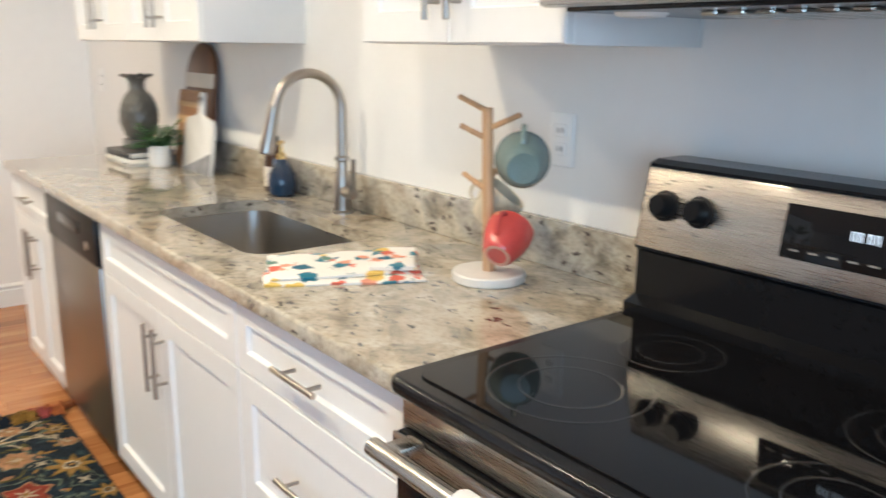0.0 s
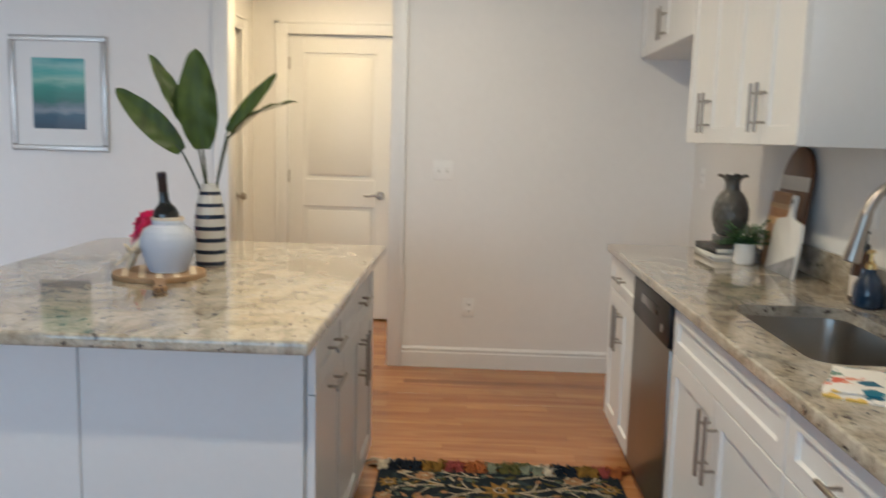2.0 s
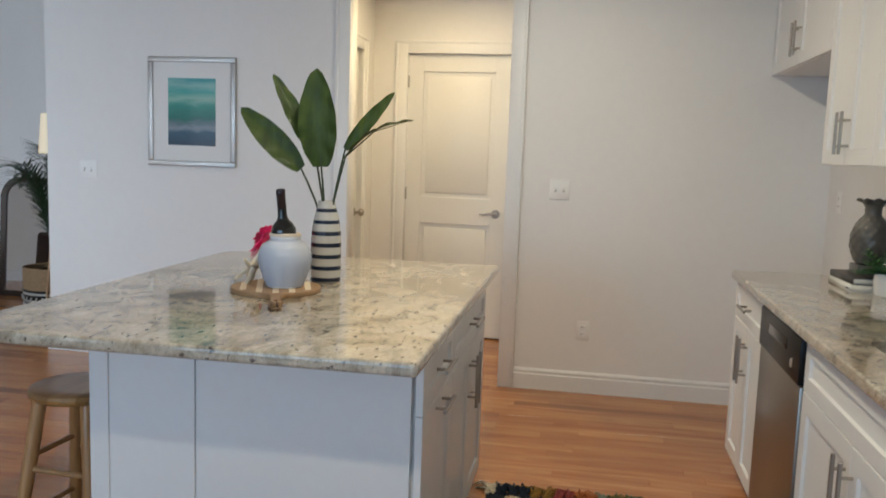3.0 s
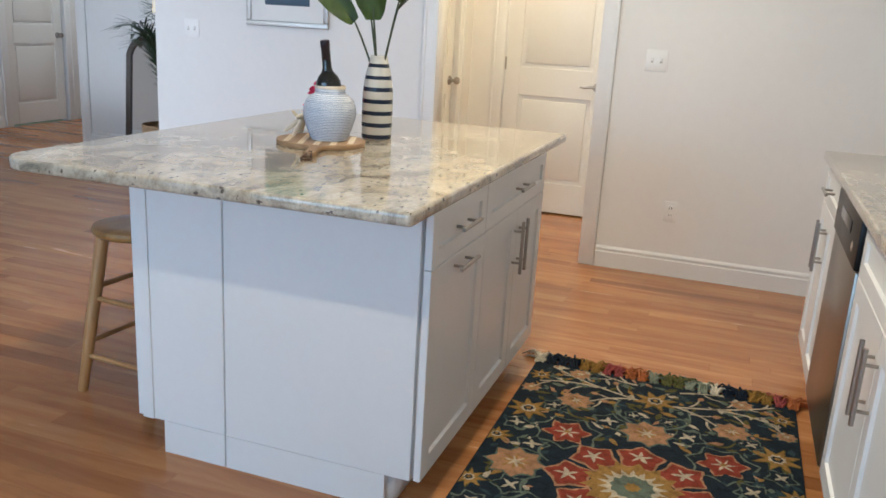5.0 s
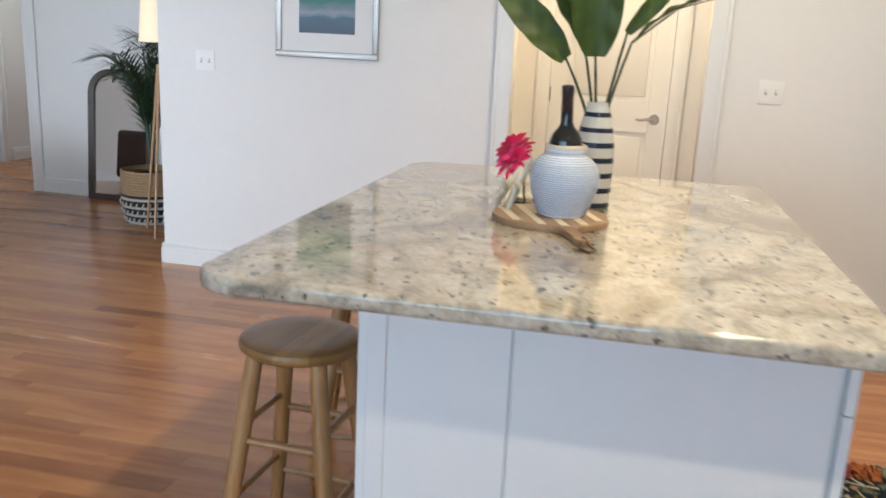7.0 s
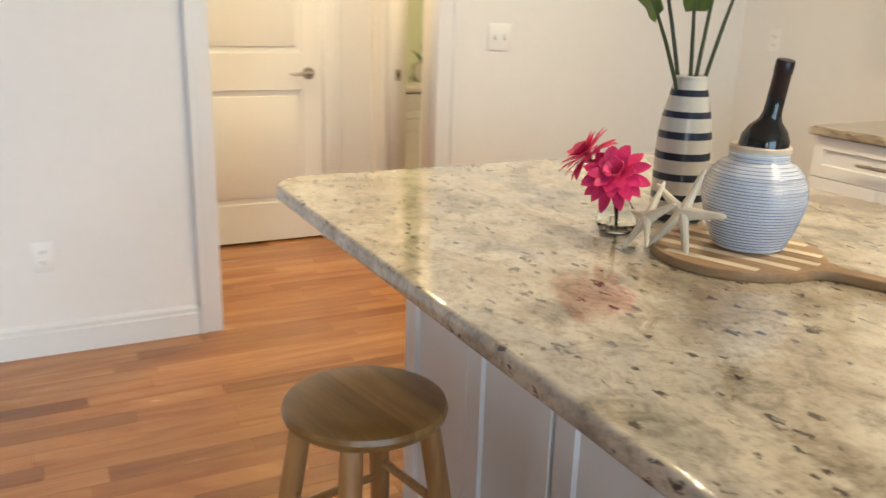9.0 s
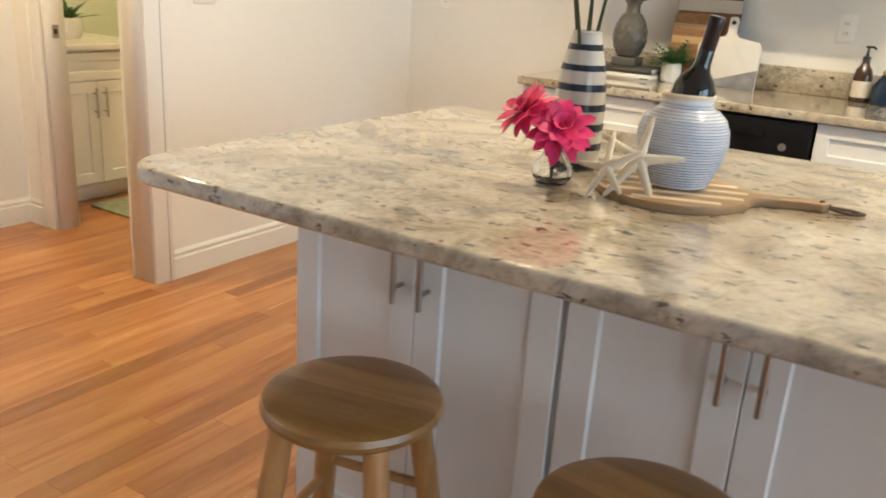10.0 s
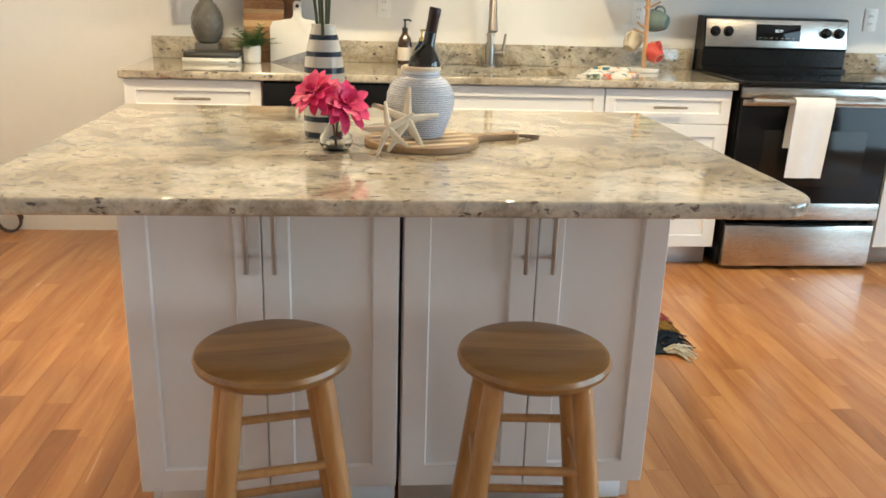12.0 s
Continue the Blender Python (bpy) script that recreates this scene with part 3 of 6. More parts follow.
def base_cabinet(label, m, w, depth, layout, i0=0.0, i1=0.0):
    c = thing("base_cabinet", label, "cabinet", m, "white kitchen base cabinets")
    carcass(c, w, depth, i0=i0, i1=i1, open_top=layout == "sink")
    g = 0.0025
    dz, dh = 0.718, 0.157
    if layout in ("drawer_doors", "sink", "drawer_pullout"):
        front(c, "drawer_front", g, dz, w - 2 * g, dh, None if layout == "sink" else "h", (w - 2 * g) / 2, dh / 2, 0.16)
        lh = dz - 0.108 - 0.003
        if layout == "drawer_pullout":
            front(c, "door", g, 0.108, w - 2 * g, lh, "h", (w - 2 * g) / 2, lh - 0.03, 0.16)
        else:
            half = w / 2 - 1.5 * g
            front(c, "door", g, 0.108, half, lh, "v", half - 0.03, lh - 0.13, 0.19)
            front(c, "door", w / 2 + g / 2, 0.108, half, lh, "v", 0.03, lh - 0.13, 0.19)
    elif layout == "drawers":
        for z, h in ((0.718, 0.157), (0.415, 0.300), (0.108, 0.304)):
            front(c, "drawer_front", g, z, w - 2 * g, h, "h", (w - 2 * g) / 2, h / 2, 0.16)
    elif layout == "doors":
        half = w / 2 - 1.5 * g
        lh = BODYTOP - 0.108 - 0.006
        front(c, "door", g, 0.108, half, lh, "v", half - 0.03, 0.655, 0.16)
        front(c, "door", w / 2 + g / 2, 0.108, half, lh, "v", 0.03, 0.655, 0.16)
    return c


FY = -0.605
base_cabinet("white shaker base cabinet with drawer over two doors", pose(1.045, FY, 0), 0.602, 0.60, "drawer_doors")
base_cabinet("white shaker sink base cabinet with false drawer front", pose(2.252, FY, 0), 0.963, 0.60, "sink")
base_cabinet("white shaker three-drawer base cabinet beside the range", pose(3.217, FY, 0), 0.612, 0.60, "drawers")
base_cabinet("white shaker base cabinet beyond the range", pose(4.662, FY, 0), 0.61, 0.60, "drawer_doors")


def wall_cabinet(label, x, z, w, h, depth=0.327, pz=0.12):
    c = thing("wall_cabinet", label, "cabinet", pose(x, -depth, z), "white kitchen wall cabinets")
    part("body", boxed(0, w, 0, depth - 0.001, 0, h, 0.001, segments=1), CABINET, c)
    g = 0.002
    half = w / 2 - 1.5 * g
    front(c, "door", g, 0.002, half, h - 0.004, "v", half - 0.03, pz, 0.16)
    front(c, "door", w / 2 + g / 2, 0.002, half, h - 0.004, "v", 0.03, pz, 0.16)
    return c


UZ, UT = 1.392, 2.31
wall_cabinet("short white cabinet hung high over the refrigerator space", 0.004, 1.862, 1.141, UT - 1.862)
wall_cabinet("tall white shaker wall cabinet with two doors", 1.149, UZ, 0.63, UT - UZ)
wall_cabinet("tall white shaker wall cabinet with two doors", 1.781, UZ, 0.631, UT - UZ)
wall_cabinet("tall white shaker wall cabinet beside the range hood", 3.283, UZ, 0.581, UT - UZ)
wall_cabinet("short white cabinet above the range hood", 3.868, 1.60, 0.762, UT - 1.60)
wall_cabinet("tall white shaker wall cabinet beyond the range", 4.634, UZ, 0.61, UT - UZ)

# range hood
hood = thing("range_hood", "stainless steel under-cabinet range hood with black underside", "hood", pose(3.868, 0, 1.445))
hb = bmesh.new()
hp = [(0, 0.012), (-0.40, 0.0), (-0.41, 0.004), (-0.41, 0.045), (-0.36, 0.154), (0, 0.154)]
rows = [[hb.verts.new((x, y - 0.001, z)) for y, z in hp] for x in (0.001, 0.761)]
for i in range(len(hp)):
    j = (i + 1) % len(hp)
    hb.faces.new((rows[0][i], rows[0][j], rows[1][j], rows[1][i]))
hb.faces.new(rows[0])
hb.faces.new(rows[1])
part("shell", hb, STEEL, hood)
part("underside", boxed(0.03, 0.73, -0.385, -0.03, -0.006, 0.006, 0.002), BLACKENAMEL, hood, "black enamel hood underside")
for k in range(9):
    part("filter_slat", boxed(0.20 + k * 0.042, 0.225 + k * 0.042, -0.30, -0.08, -0.012, -0.005, 0.002, segments=1), STEEL, hood)
part("hood_lamp", lathe(bmesh.new(), [(0, -0.014), (0.035, -0.012), (0.04, -0.006)], 24, pose(0.1, -0.30, 0)), WHITEPLASTIC, hood)

# worktops of stone
SINK = rounded(2.405, 3.075, -0.515, -0.165, (0.07,) * 4)
structure_top = thing("worktop", "polished beige and grey speckled granite worktop with sink cut-out", "worktop")
part("slab", prism(bmesh.new(), rounded(1.03, 3.845, -0.65, -0.002, (0.012, 0.012, 0.002, 0.002), 4), BODYTOP + 0.0005, TOP, 0.006, 3, [SINK]), GRANITE, structure_top)
part("backsplash", boxed(1.03, 3.845, -0.022, -0.001, TOP + 0.0005, TOP + 0.108, 0.003), GRANITE, structure_top, "low granite upstand")
top2 = thing("worktop", "polished granite worktop piece beyond the range", "worktop")
part("slab", prism(bmesh.new(), rounded(4.645, 5.30, -0.65, -0.002, (0.012, 0.012, 0.002, 0.002), 4), BODYTOP + 0.0005, TOP, 0.006, 3), GRANITE, top2)
part("backsplash", boxed(4.645, 5.30, -0.022, -0.001, TOP + 0.0005, TOP + 0.108, 0.003), GRANITE, top2)

# sink bowl under the cut-out
sink = thing("kitchen_sink", "stainless steel undermount kitchen sink bowl, empty", "sink")
sb = bmesh.new()
outer = rounded(2.395, 3.085, -0.525, -0.155, (0.08,) * 4)
inner = rounded(2.402, 3.078, -0.518, -0.162, (0.073,) * 4)
low = rounded(2.415, 3.065, -0.505, -0.175, (0.07,) * 4)
floor_loop = rounded(2.445, 3.035, -0.475, -0.205, (0.05,) * 4)
z0 = BODYTOP - 0.001
rings = [[sb.verts.new((x, y, z)) for x, y in lp] for lp, z in ((outer, z0 - 0.004), (outer, z0), (inner, z0), (low, z0 - 0.16), (floor_loop, z0 - 0.195))]
for p, q in zip(rings, rings[1:]):
    for i in range(len(p)):
        j = (i + 1) % len(p)
        sb.faces.new((p[i], p[j], q[j], q[i]))
sb.faces.new(rings[-1])
part("bowl", sb, SINKSTEEL, sink)
part("drain", lathe(bmesh.new(), [(0, 0.002), (0.02, 0.003), (0.038, 0.006), (0.045, 0.004), (0.046, 0.0)], 28, pose(2.74, -0.30, z0 - 0.195)), STEEL, sink)

# ---- island ----
IX0, IX1, IY0, IY1 = 1.576, 2.827, -2.62, -1.68
base_cabinet("white island cabinet with drawer and pull-out front", pose(IX1, IY1 - 0.02, 0, 0, 0, 180), 0.47, 0.605, "drawer_pullout", i0=0.021)
base_cabinet("white island cabinet with drawer over two doors", pose(IX1 - 0.471, IY1 - 0.02, 0, 0, 0, 180), 0.78, 0.605, "drawer_doors", i1=0.021)
base_cabinet("shallow white island cabinet with two doors behind stools", pose(IX0, IY0 + 0.02, 0), 0.622, 0.29, "doors", i0=0.021)
base_cabinet("shallow white island cabinet with two doors behind stools", pose(IX0 + 0.629, IY0 + 0.02, 0), 0.622, 0.29, "doors", i1=0.021)
for x0, x1, s in ((IX1 - 0.019, IX1, 1), (IX0, IX0 + 0.019, -1)):
    pn = thing("island_end_panel", "flat white painted island end panel with a seam", "panel")
    bm = bmesh.new()
    for ya, yb, fa, fb_ in ((-2.302, IY1 - 0.031, False, True), (IY0 + 0.022, -2.307, True, False)):
        box(bm, x0, x1, ya, yb, 0.105, BODYTOP, 0.0015, 1)
        box(bm, x0, x1, ya + (0.075 if fa else 0), yb - (0.075 if fb_ else 0), 0.0, 0.1045)
    box(bm, x0 + 0.0085, x1 - 0.0085, -2.309, -2.300, 0.0, BODYTOP)
    part("panel", bm, CABINET, pn)
    xs = (x1, x1 + 0.005) if s > 0 else (x0 - 0.005, x0)
    part("corner_strip", boxed(*xs, IY0 + 0.022, IY0 + 0.062, 0.105, BODYTOP, 0.001, segments=1), CABINET, pn)
isl_top = thing("island_worktop", "large polished beige speckled granite island top with rounded corners", "worktop")
part("slab", prism(bmesh.new(), rounded(1.342, 3.042, -2.888, -1.655, (0.11, 0.10, 0.012, 0.012), 12), BODYTOP + 0.0005, TOP, 0.009, 4), GRANITE, isl_top)

# ---- range ----
RX0, RX1 = 3.858, 4.634
rg = thing("kitchen_range", "freestanding stainless steel electric range with black glass top", "range")
part("side", boxed(RX0, RX0 + 0.02, -0.63, -0.04, 0.02, 0.90), BLACKENAMEL, rg, "black enamel side")
part("side", boxed(RX1 - 0.02, RX1, -0.63, -0.04, 0.02, 0.90), BLACKENAMEL, rg, "black enamel side")
part("oven_body", boxed(RX0 + 0.021, RX1 - 0.021, -0.615, -0.04, 0.05, 0.895), BLACKENAMEL, rg)
for x in (RX0 + 0.05, RX1 - 0.05):
    for y in (-0.56, -0.10):
        part("foot", rod(bmesh.new(), (x, y, 0), (x, y, 0.05), 0.016), BLACKPLASTIC, rg)
ct = prism(bmesh.new(), rounded(RX0 - 0.006, RX1 + 0.006, -0.675, -0.045, (0.022, 0.022, 0.01, 0.01), 5), 0.900, 0.928, 0.009, 3)
part("cooktop_rim", ct, BLACKENAMEL, rg, "glossy black cooktop rim")
ck = part("cooktop_glass", prism(bmesh.new(), rounded(RX0 + 0.022, RX1 - 0.022, -0.645, -0.165, (0.03,) * 4, 6), 0.9285, 0.9315, 0.001, 1), BLACKGLASS, rg, "black ceramic glass cooktop")
RINGGREY = plain("burner_ring_print", (0.022, 0.022, 0.024), 0.1)
for bx, by, br in ((4.05, -0.50, 0.115), (4.43, -0.50, 0.09), (4.05, -0.275, 0.08), (4.43, -0.275, 0.095)):
    bm = bmesh.new()
    for r in (br, br * 0.62):
        lathe(bm, [(r - 0.0022, 0.9317), (r, 0.9319), (r + 0.0022, 0.9317)], 56, pose(bx, by, 0))
    part("burner_ring", bm, RINGGREY, ck, "thin grey burner ring")
part("front_band", boxed(RX0 + 0.004, RX1 - 0.004, -0.652, -0.60, 0.845, 0.899, 0.004), STEEL, rg, "plain stainless strip")
od = part("oven_door", boxed(RX0 + 0.006, RX1 - 0.006, -0.665, -0.617, 0.262, 0.842, 0.006), plain("oven_door_glass", (0.008, 0.008, 0.009), 0.1, vary=0.1, spec=0.2), rg, "black glass oven door")
part("door_trim", boxed(RX0 + 0.006, RX1 - 0.006, -0.671, -0.6655, 0.262, 0.345, 0.002), STEEL, od, "stainless lower door band")
part("door_trim", boxed(RX0 + 0.006, RX1 - 0.006, -0.671, -0.6655, 0.815, 0.842, 0.002), STEEL, od, "stainless upper door band")
part("oven_window", boxed(RX0 + 0.13, RX1 - 0.13, -0.668, -0.6655, 0.43, 0.70, 0.001), plain("oven_window_glass", (0.016, 0.014, 0.013), 0.1, spec=0.2), od, "dark oven window")
oh = bmesh.new()
hx0, hx1 = RX0 + 0.03, RX1 - 0.03
tube(oh, [(hx0, -0.722, 0.842), (hx0 + 0.002, -0.722, 0.842), (hx1 - 0.002, -0.722, 0.842), (hx1, -0.722, 0.842)], [0.011, 0.014, 0.014, 0.011], 20)
for x in (hx0 + 0.035, hx1 - 0.035):
    box(oh, x - 0.018, x + 0.018, -0.722, -0.668, 0.829, 0.853, 0.006)
part("oven_handle", oh, STEEL, od, "stainless bar handle")
part("drawer", boxed(RX0 + 0.008, RX1 - 0.008, -0.668, -0.617, 0.022, 0.232, 0.006), STEEL, rg, "stainless storage drawer front")
dl_ = bmesh.new()
tube(dl_, [(RX0 + 0.10 + 0.0576 * i, -0.668, 0.242 - 0.012 * math.sin(math.pi * i / 10)) for i in range(11)], 0.006, 8)
part("drawer_lip", dl_, BLACKENAMEL, rg)
# back panel with slanted steel face
bg = bmesh.new()
bp = [(-0.045, 0.928), (-0.158, 0.928), (-0.158, 0.945), (-0.128, 0.955), (-0.128, 1.036), (-0.137, 1.043), (-0.109, 1.192), (-0.09, 1.199), (-0.012, 1.199), (-0.012, 0.90), (-0.045, 0.90)]
rows = [[bg.verts.new((x, y, z)) for y, z in bp] for x in (RX0 - 0.002, RX1 + 0.002)]
for i in range(len(bp)):
    j = (i + 1) % len(bp)
    bg.faces.new((rows[0][i], rows[0][j], rows[1][j], rows[1][i]))
bg.faces.new(rows[0])
bg.faces.new(rows[1])
bgp = part("back_panel", bg, BLACKENAMEL, rg, "black enamel back panel")
tilt = math.degrees(math.atan2(0.026, 0.147))
fm = pose((RX0 + RX1) / 2, -0.1385, 1.047, -tilt, 0, 0)
part("control_face", boxed(-0.384, 0.384, -0.004, 0.0, 0.0, 0.142, 0.002), STEEL, bgp, "stainless control face", fm)
part("display", boxed(-0.115, 0.125, -0.0065, -0.0042, 0.035, 0.118, 0.002), BLACKGLASS, bgp, "black glass clock display", fm)
KNOBS = (-0.335, -0.265, 0.265, 0.335)
for kx in KNOBS:
    kb = lathe(bmesh.new(), [(0.027, 0.0), (0.027, 0.006), (0.021, 0.008), (0.019, 0.026), (0.016, 0.030), (0, 0.030)], 28, fm @ pose(kx, -0.004, 0.078, 90, 0, 0))
    part("knob", kb, BLACKPLASTIC, bgp, "black plastic burner knob")

# ---- dishwasher ----
dw = thing("dishwasher", "stainless steel dishwasher with black control panel", "dishwasher", pose(1.650, 0, 0))
part("tub", boxed(0.002, 0.596, -0.60, -0.03, 0.10, 0.872), BLACKPLASTIC, dw)
part("door", boxed(0.003, 0.595, -0.632, -0.601, 0.115, 0.722, 0.005), brushed("dishwasher_steel", (0.30, 0.285, 0.265), 0.3), dw, "brushed stainless door")
cp = boxed(0.003, 0.595, -0.640, -0.601, 0.724, 0.872, 0.008)
part("control_panel", cp, BLACKPLASTIC, dw, "black control panel")
part("pocket_handle", boxed(0.17, 0.43, -0.643, -0.639, 0.80, 0.835, 0.0015), BLACKGLASS, dw)
part("badge", lathe(bmesh.new(), [(0, 0.004), (0.014, 0.003), (0.016, 0)], 20, pose(0.50, -0.639, 0.775, 90, 0, 0)), STEEL, dw)
part("kick_plate", boxed(0.003, 0.595, -0.55, -0.53, 0, 0.10), BLACKPLASTIC, dw)

# ---- stools ----


def stool(m, twist):
    s = thing("bar_stool", "round honey-coloured wooden bar stool with four legs", "stool", m @ pose(0, 0, 0, 0, 0, twist), "stools at the island")
    part("seat", lathe(bmesh.new(), [(0, 0.568), (0.125, 0.568), (0.146, 0.572), (0.156, 0.581), (0.158, 0.590), (0.154, 0.600), (0.142, 0.605), (0.09, 0.6035), (0, 0.603)], 56), STOOLWOOD, s)
    tops = [(sx * 0.085, sy * 0.085, 0.573) for sx, sy in ((1, 1), (-1, 1), (-1, -1), (1, -1))]
    feet = [(sx * 0.152, sy * 0.152, 0.0) for sx, sy in ((1, 1), (-1, 1), (-1, -1), (1, -1))]
    def at(i, z):
        return Vector(feet[i]).lerp(Vector(tops[i]), z / 0.573)
    for i in range(4):
        part("leg", tube(bmesh.new(), [at(i, z) for z in (0, 0.01, 0.2, 0.45, 0.573)], [0.0155, 0.0175, 0.0205, 0.0225, 0.021], 16), STOOLLEG, s)
    for i in range(4):
        for z in ((0.135, 0.345) if i % 2 else (0.185, 0.385)):
            part("rung", rod(bmesh.new(), at(i, z), at((i + 1) % 4, z), 0.0095, segments=12), STOOLLEG, s)
    return s


stool(pose(1.935, -2.865, 0), 12)
stool(pose(2.465, -2.885, 0), -4)

# ---- wall plates ----


def plate(m, kind, label):
    t = thing("wall_switch" if kind == "switch" else "wall_outlet", label, "switch" if kind == "switch" else "outlet", m)
    w = 0.116 if kind == "switch" else 0.072
    part("cover_plate", boxed(-w / 2, w / 2, -0.006, -0.0005, -0.058, 0.058, 0.003), WHITEPLASTIC, t)
    if kind == "switch":
        for x in (-0.024, 0.024):
            part("toggle", boxed(x - 0.0045, x + 0.0045, -0.016, -0.006, -0.004, 0.014, 0.002), WHITEPLASTIC, t)
            # grey raised piece, its colour standing for shade in the toggle slot
            part("slot", boxed(x - 0.006, x + 0.006, -0.0068, -0.0055, -0.013, 0.013), plain("switch_slot_shade", (0.5, 0.49, 0.46), 0.5), t)
    else:
        for z in (-0.02, 0.02):
            sock = part("socket", boxed(-0.017, 0.017, -0.0085, -0.0055, z - 0.014, z + 0.014, 0.003), WHITEPLASTIC, t)
            for x in (-0.006, 0.006):
                # dark solid pieces painted as the shade inside the pin slots
                part("pin_slot_shade", boxed(x - 0.0012, x + 0.0012, -0.0090, -0.0080, z - 0.005, z + 0.006), DARKGAP, sock)
    return t


def on_west(y, z):
    return pose(0.0, y, z, 0, 0, 90)


plate(on_west(-1.463, 1.193), "switch", "white double toggle switch plate on the wall")
plate(on_west(-4.465, 1.197), "switch", "white double toggle switch plate beside the picture")
plate(on_west(-1.288, 0.373), "outlet", "white outlet low on the wall")
plate(on_west(-3.376, 0.386), "outlet", "white outlet low on the wall below the picture")
for x in (0.222, 2.199, 3.534, 4.818):
    plate(pose(x, 0, 1.197), "outlet", "white outlet above the worktop" if x > 1 else "white outlet in the refrigerator space")

# ---- framed picture ----
pic = thing("framed_picture", "teal and blue abstract seascape print in a silver frame", "picture", pose(0.001, -3.745, 1.578, 0, 0, 90))
SILVER = brushed("silver_leaf_frame", (0.52, 0.51, 0.49), 0.45)
fb2 = bmesh.new()
W2, H2, FW = 0.291, 0.336, 0.034
for x0, x1, z0, z1 in ((-W2, W2, H2 - FW, H2), (-W2, W2, -H2, -H2 + FW), (-W2, -W2 + FW, -H2 + FW, H2 - FW), (W2 - FW, W2, -H2 + FW, H2 - FW)):
    box(fb2, x0, x1, -0.024, -0.001, z0, z1, 0.006)
part("frame", fb2, SILVER, pic)
part("mat", boxed(-W2 + FW, W2 - FW, -0.012, -0.006, -H2 + FW, H2 - FW), plain("mat_board", (0.78, 0.78, 0.77), 0.6, vary=0.02), pic, "wide white mat")


def seascape():
    m, nt, b = nodes_of("seascape_print")
    tc = nt.nodes.new("ShaderNodeTexCoord")
    sp = nt.nodes.new("ShaderNodeSeparateXYZ")
    nt.links.new(tc.outputs["Object"], sp.inputs[0])
    v = coords(nt, (2.0, 1, 9.0))
    n1 = node(nt, "ShaderNodeTexNoise", Scale=2.2, Detail=7.0, Roughness=0.65, Distortion=0.8)
    nt.links.new(v, n1.inputs["Vector"])
    k = nt.nodes.new("ShaderNodeMath")
    k.operation, k.inputs[1].default_value = "MULTIPLY_ADD", 0.28
    nt.links.new(n1.outputs[0], k.inputs[0])
    h = nt.nodes.new("ShaderNodeMapRange")
    h.inputs["From Min"].default_value, h.inputs["From Max"].default_value = -0.205, 0.205
    h.inputs["To Min"].default_value, h.inputs["To Max"].default_value = -0.14, 0.86
    nt.links.new(sp.outputs["Z"], h.inputs[0])
    nt.links.new(h.outputs[0], k.inputs[2])
    c = ramp(nt, k.outputs[0], [(0.0, (0.02, 0.05, 0.09)), (0.17, (0.03, 0.09, 0.15)), (0.24, (0.22, 0.27, 0.32)), (0.33, (0.10, 0.17, 0.20)), (0.42, (0.02, 0.15, 0.13)),
                                 (0.58, (0.04, 0.26, 0.21)), (0.70, (0.26, 0.48, 0.40)), (0.80, (0.07, 0.34, 0.31)), (0.90, (0.24, 0.47, 0.44)), (1.0, (0.06, 0.30, 0.32))]).outputs[0]
    nt.links.new(c, b.inputs["Base Color"])
    b.inputs["Roughness"].default_value = 0.5
    b.inputs["Coat Weight"].default_value = 0.1
    return m


part("print", boxed(-0.158, 0.158, -0.0135, -0.0123, -0.206, 0.206), seascape(), pic, "teal seascape print")

# ---- faucet ----
fx, fy = 2.745, -0.076
fc = thing("kitchen_faucet", "brushed nickel gooseneck kitchen faucet with side lever", "faucet", pose(fx, fy, TOP, 0, 0, -5))
part("base", lathe(bmesh.new(), [(0, 0), (0.031, 0), (0.031, 0.006), (0.026, 0.010), (0.0245, 0.03), (0.0245, 0.09), (0.022, 0.11), (0.016, 0.125), (0.0155, 0.150), (0.021, 0.154), (0.021, 0.162), (0.0155, 0.166), (0, 0.166)], 32), STEEL_V, fc)
neck = [(0, 0, 0.16), (0, 0, 0.22), (0, 0, 0.29)] + [(0, -0.098 + 0.098 * math.cos(radians(a)), 0.30 + 0.098 * math.sin(radians(a))) for a in range(10, 165, 12)]
end = Vector(neck[-1])
neck.append(tuple(end + Vector((0, -0.012, -0.03))))
part("neck", tube(bmesh.new(), neck, 0.0135, 20), STEEL_V, fc)
tip0 = Vector(neck[-1])
d0 = Vector((0, -0.22, -0.97)).normalized()
sh = bmesh.new()
tube(sh, [tip0 - d0 * 0.004, tip0, tip0 + d0 * 0.01, tip0 + d0 * 0.05, tip0 + d0 * 0.11, tip0 + d0 * 0.13, tip0 + d0 * 0.134], [0.0135, 0.0155, 0.0155, 0.0165, 0.021, 0.0215, 0.018], 20)
part("spray_head", sh, STEEL_V, fc)
lv = bmesh.new()
rod(lv, (0.02, 0, 0.065), (0.062, 0, 0.065), 0.017, 0.015, 20)
rod(lv, (0.062, 0, 0.065), (0.07, 0, 0.065), 0.0165, segments=20)
tube(lv, [(0.066, 0, 0.07), (0.070, 0, 0.10), (0.078, -0.003, 0.165)], [0.0085, 0.0075, 0.0065], 12)
part("lever", lv, STEEL_V, fc)

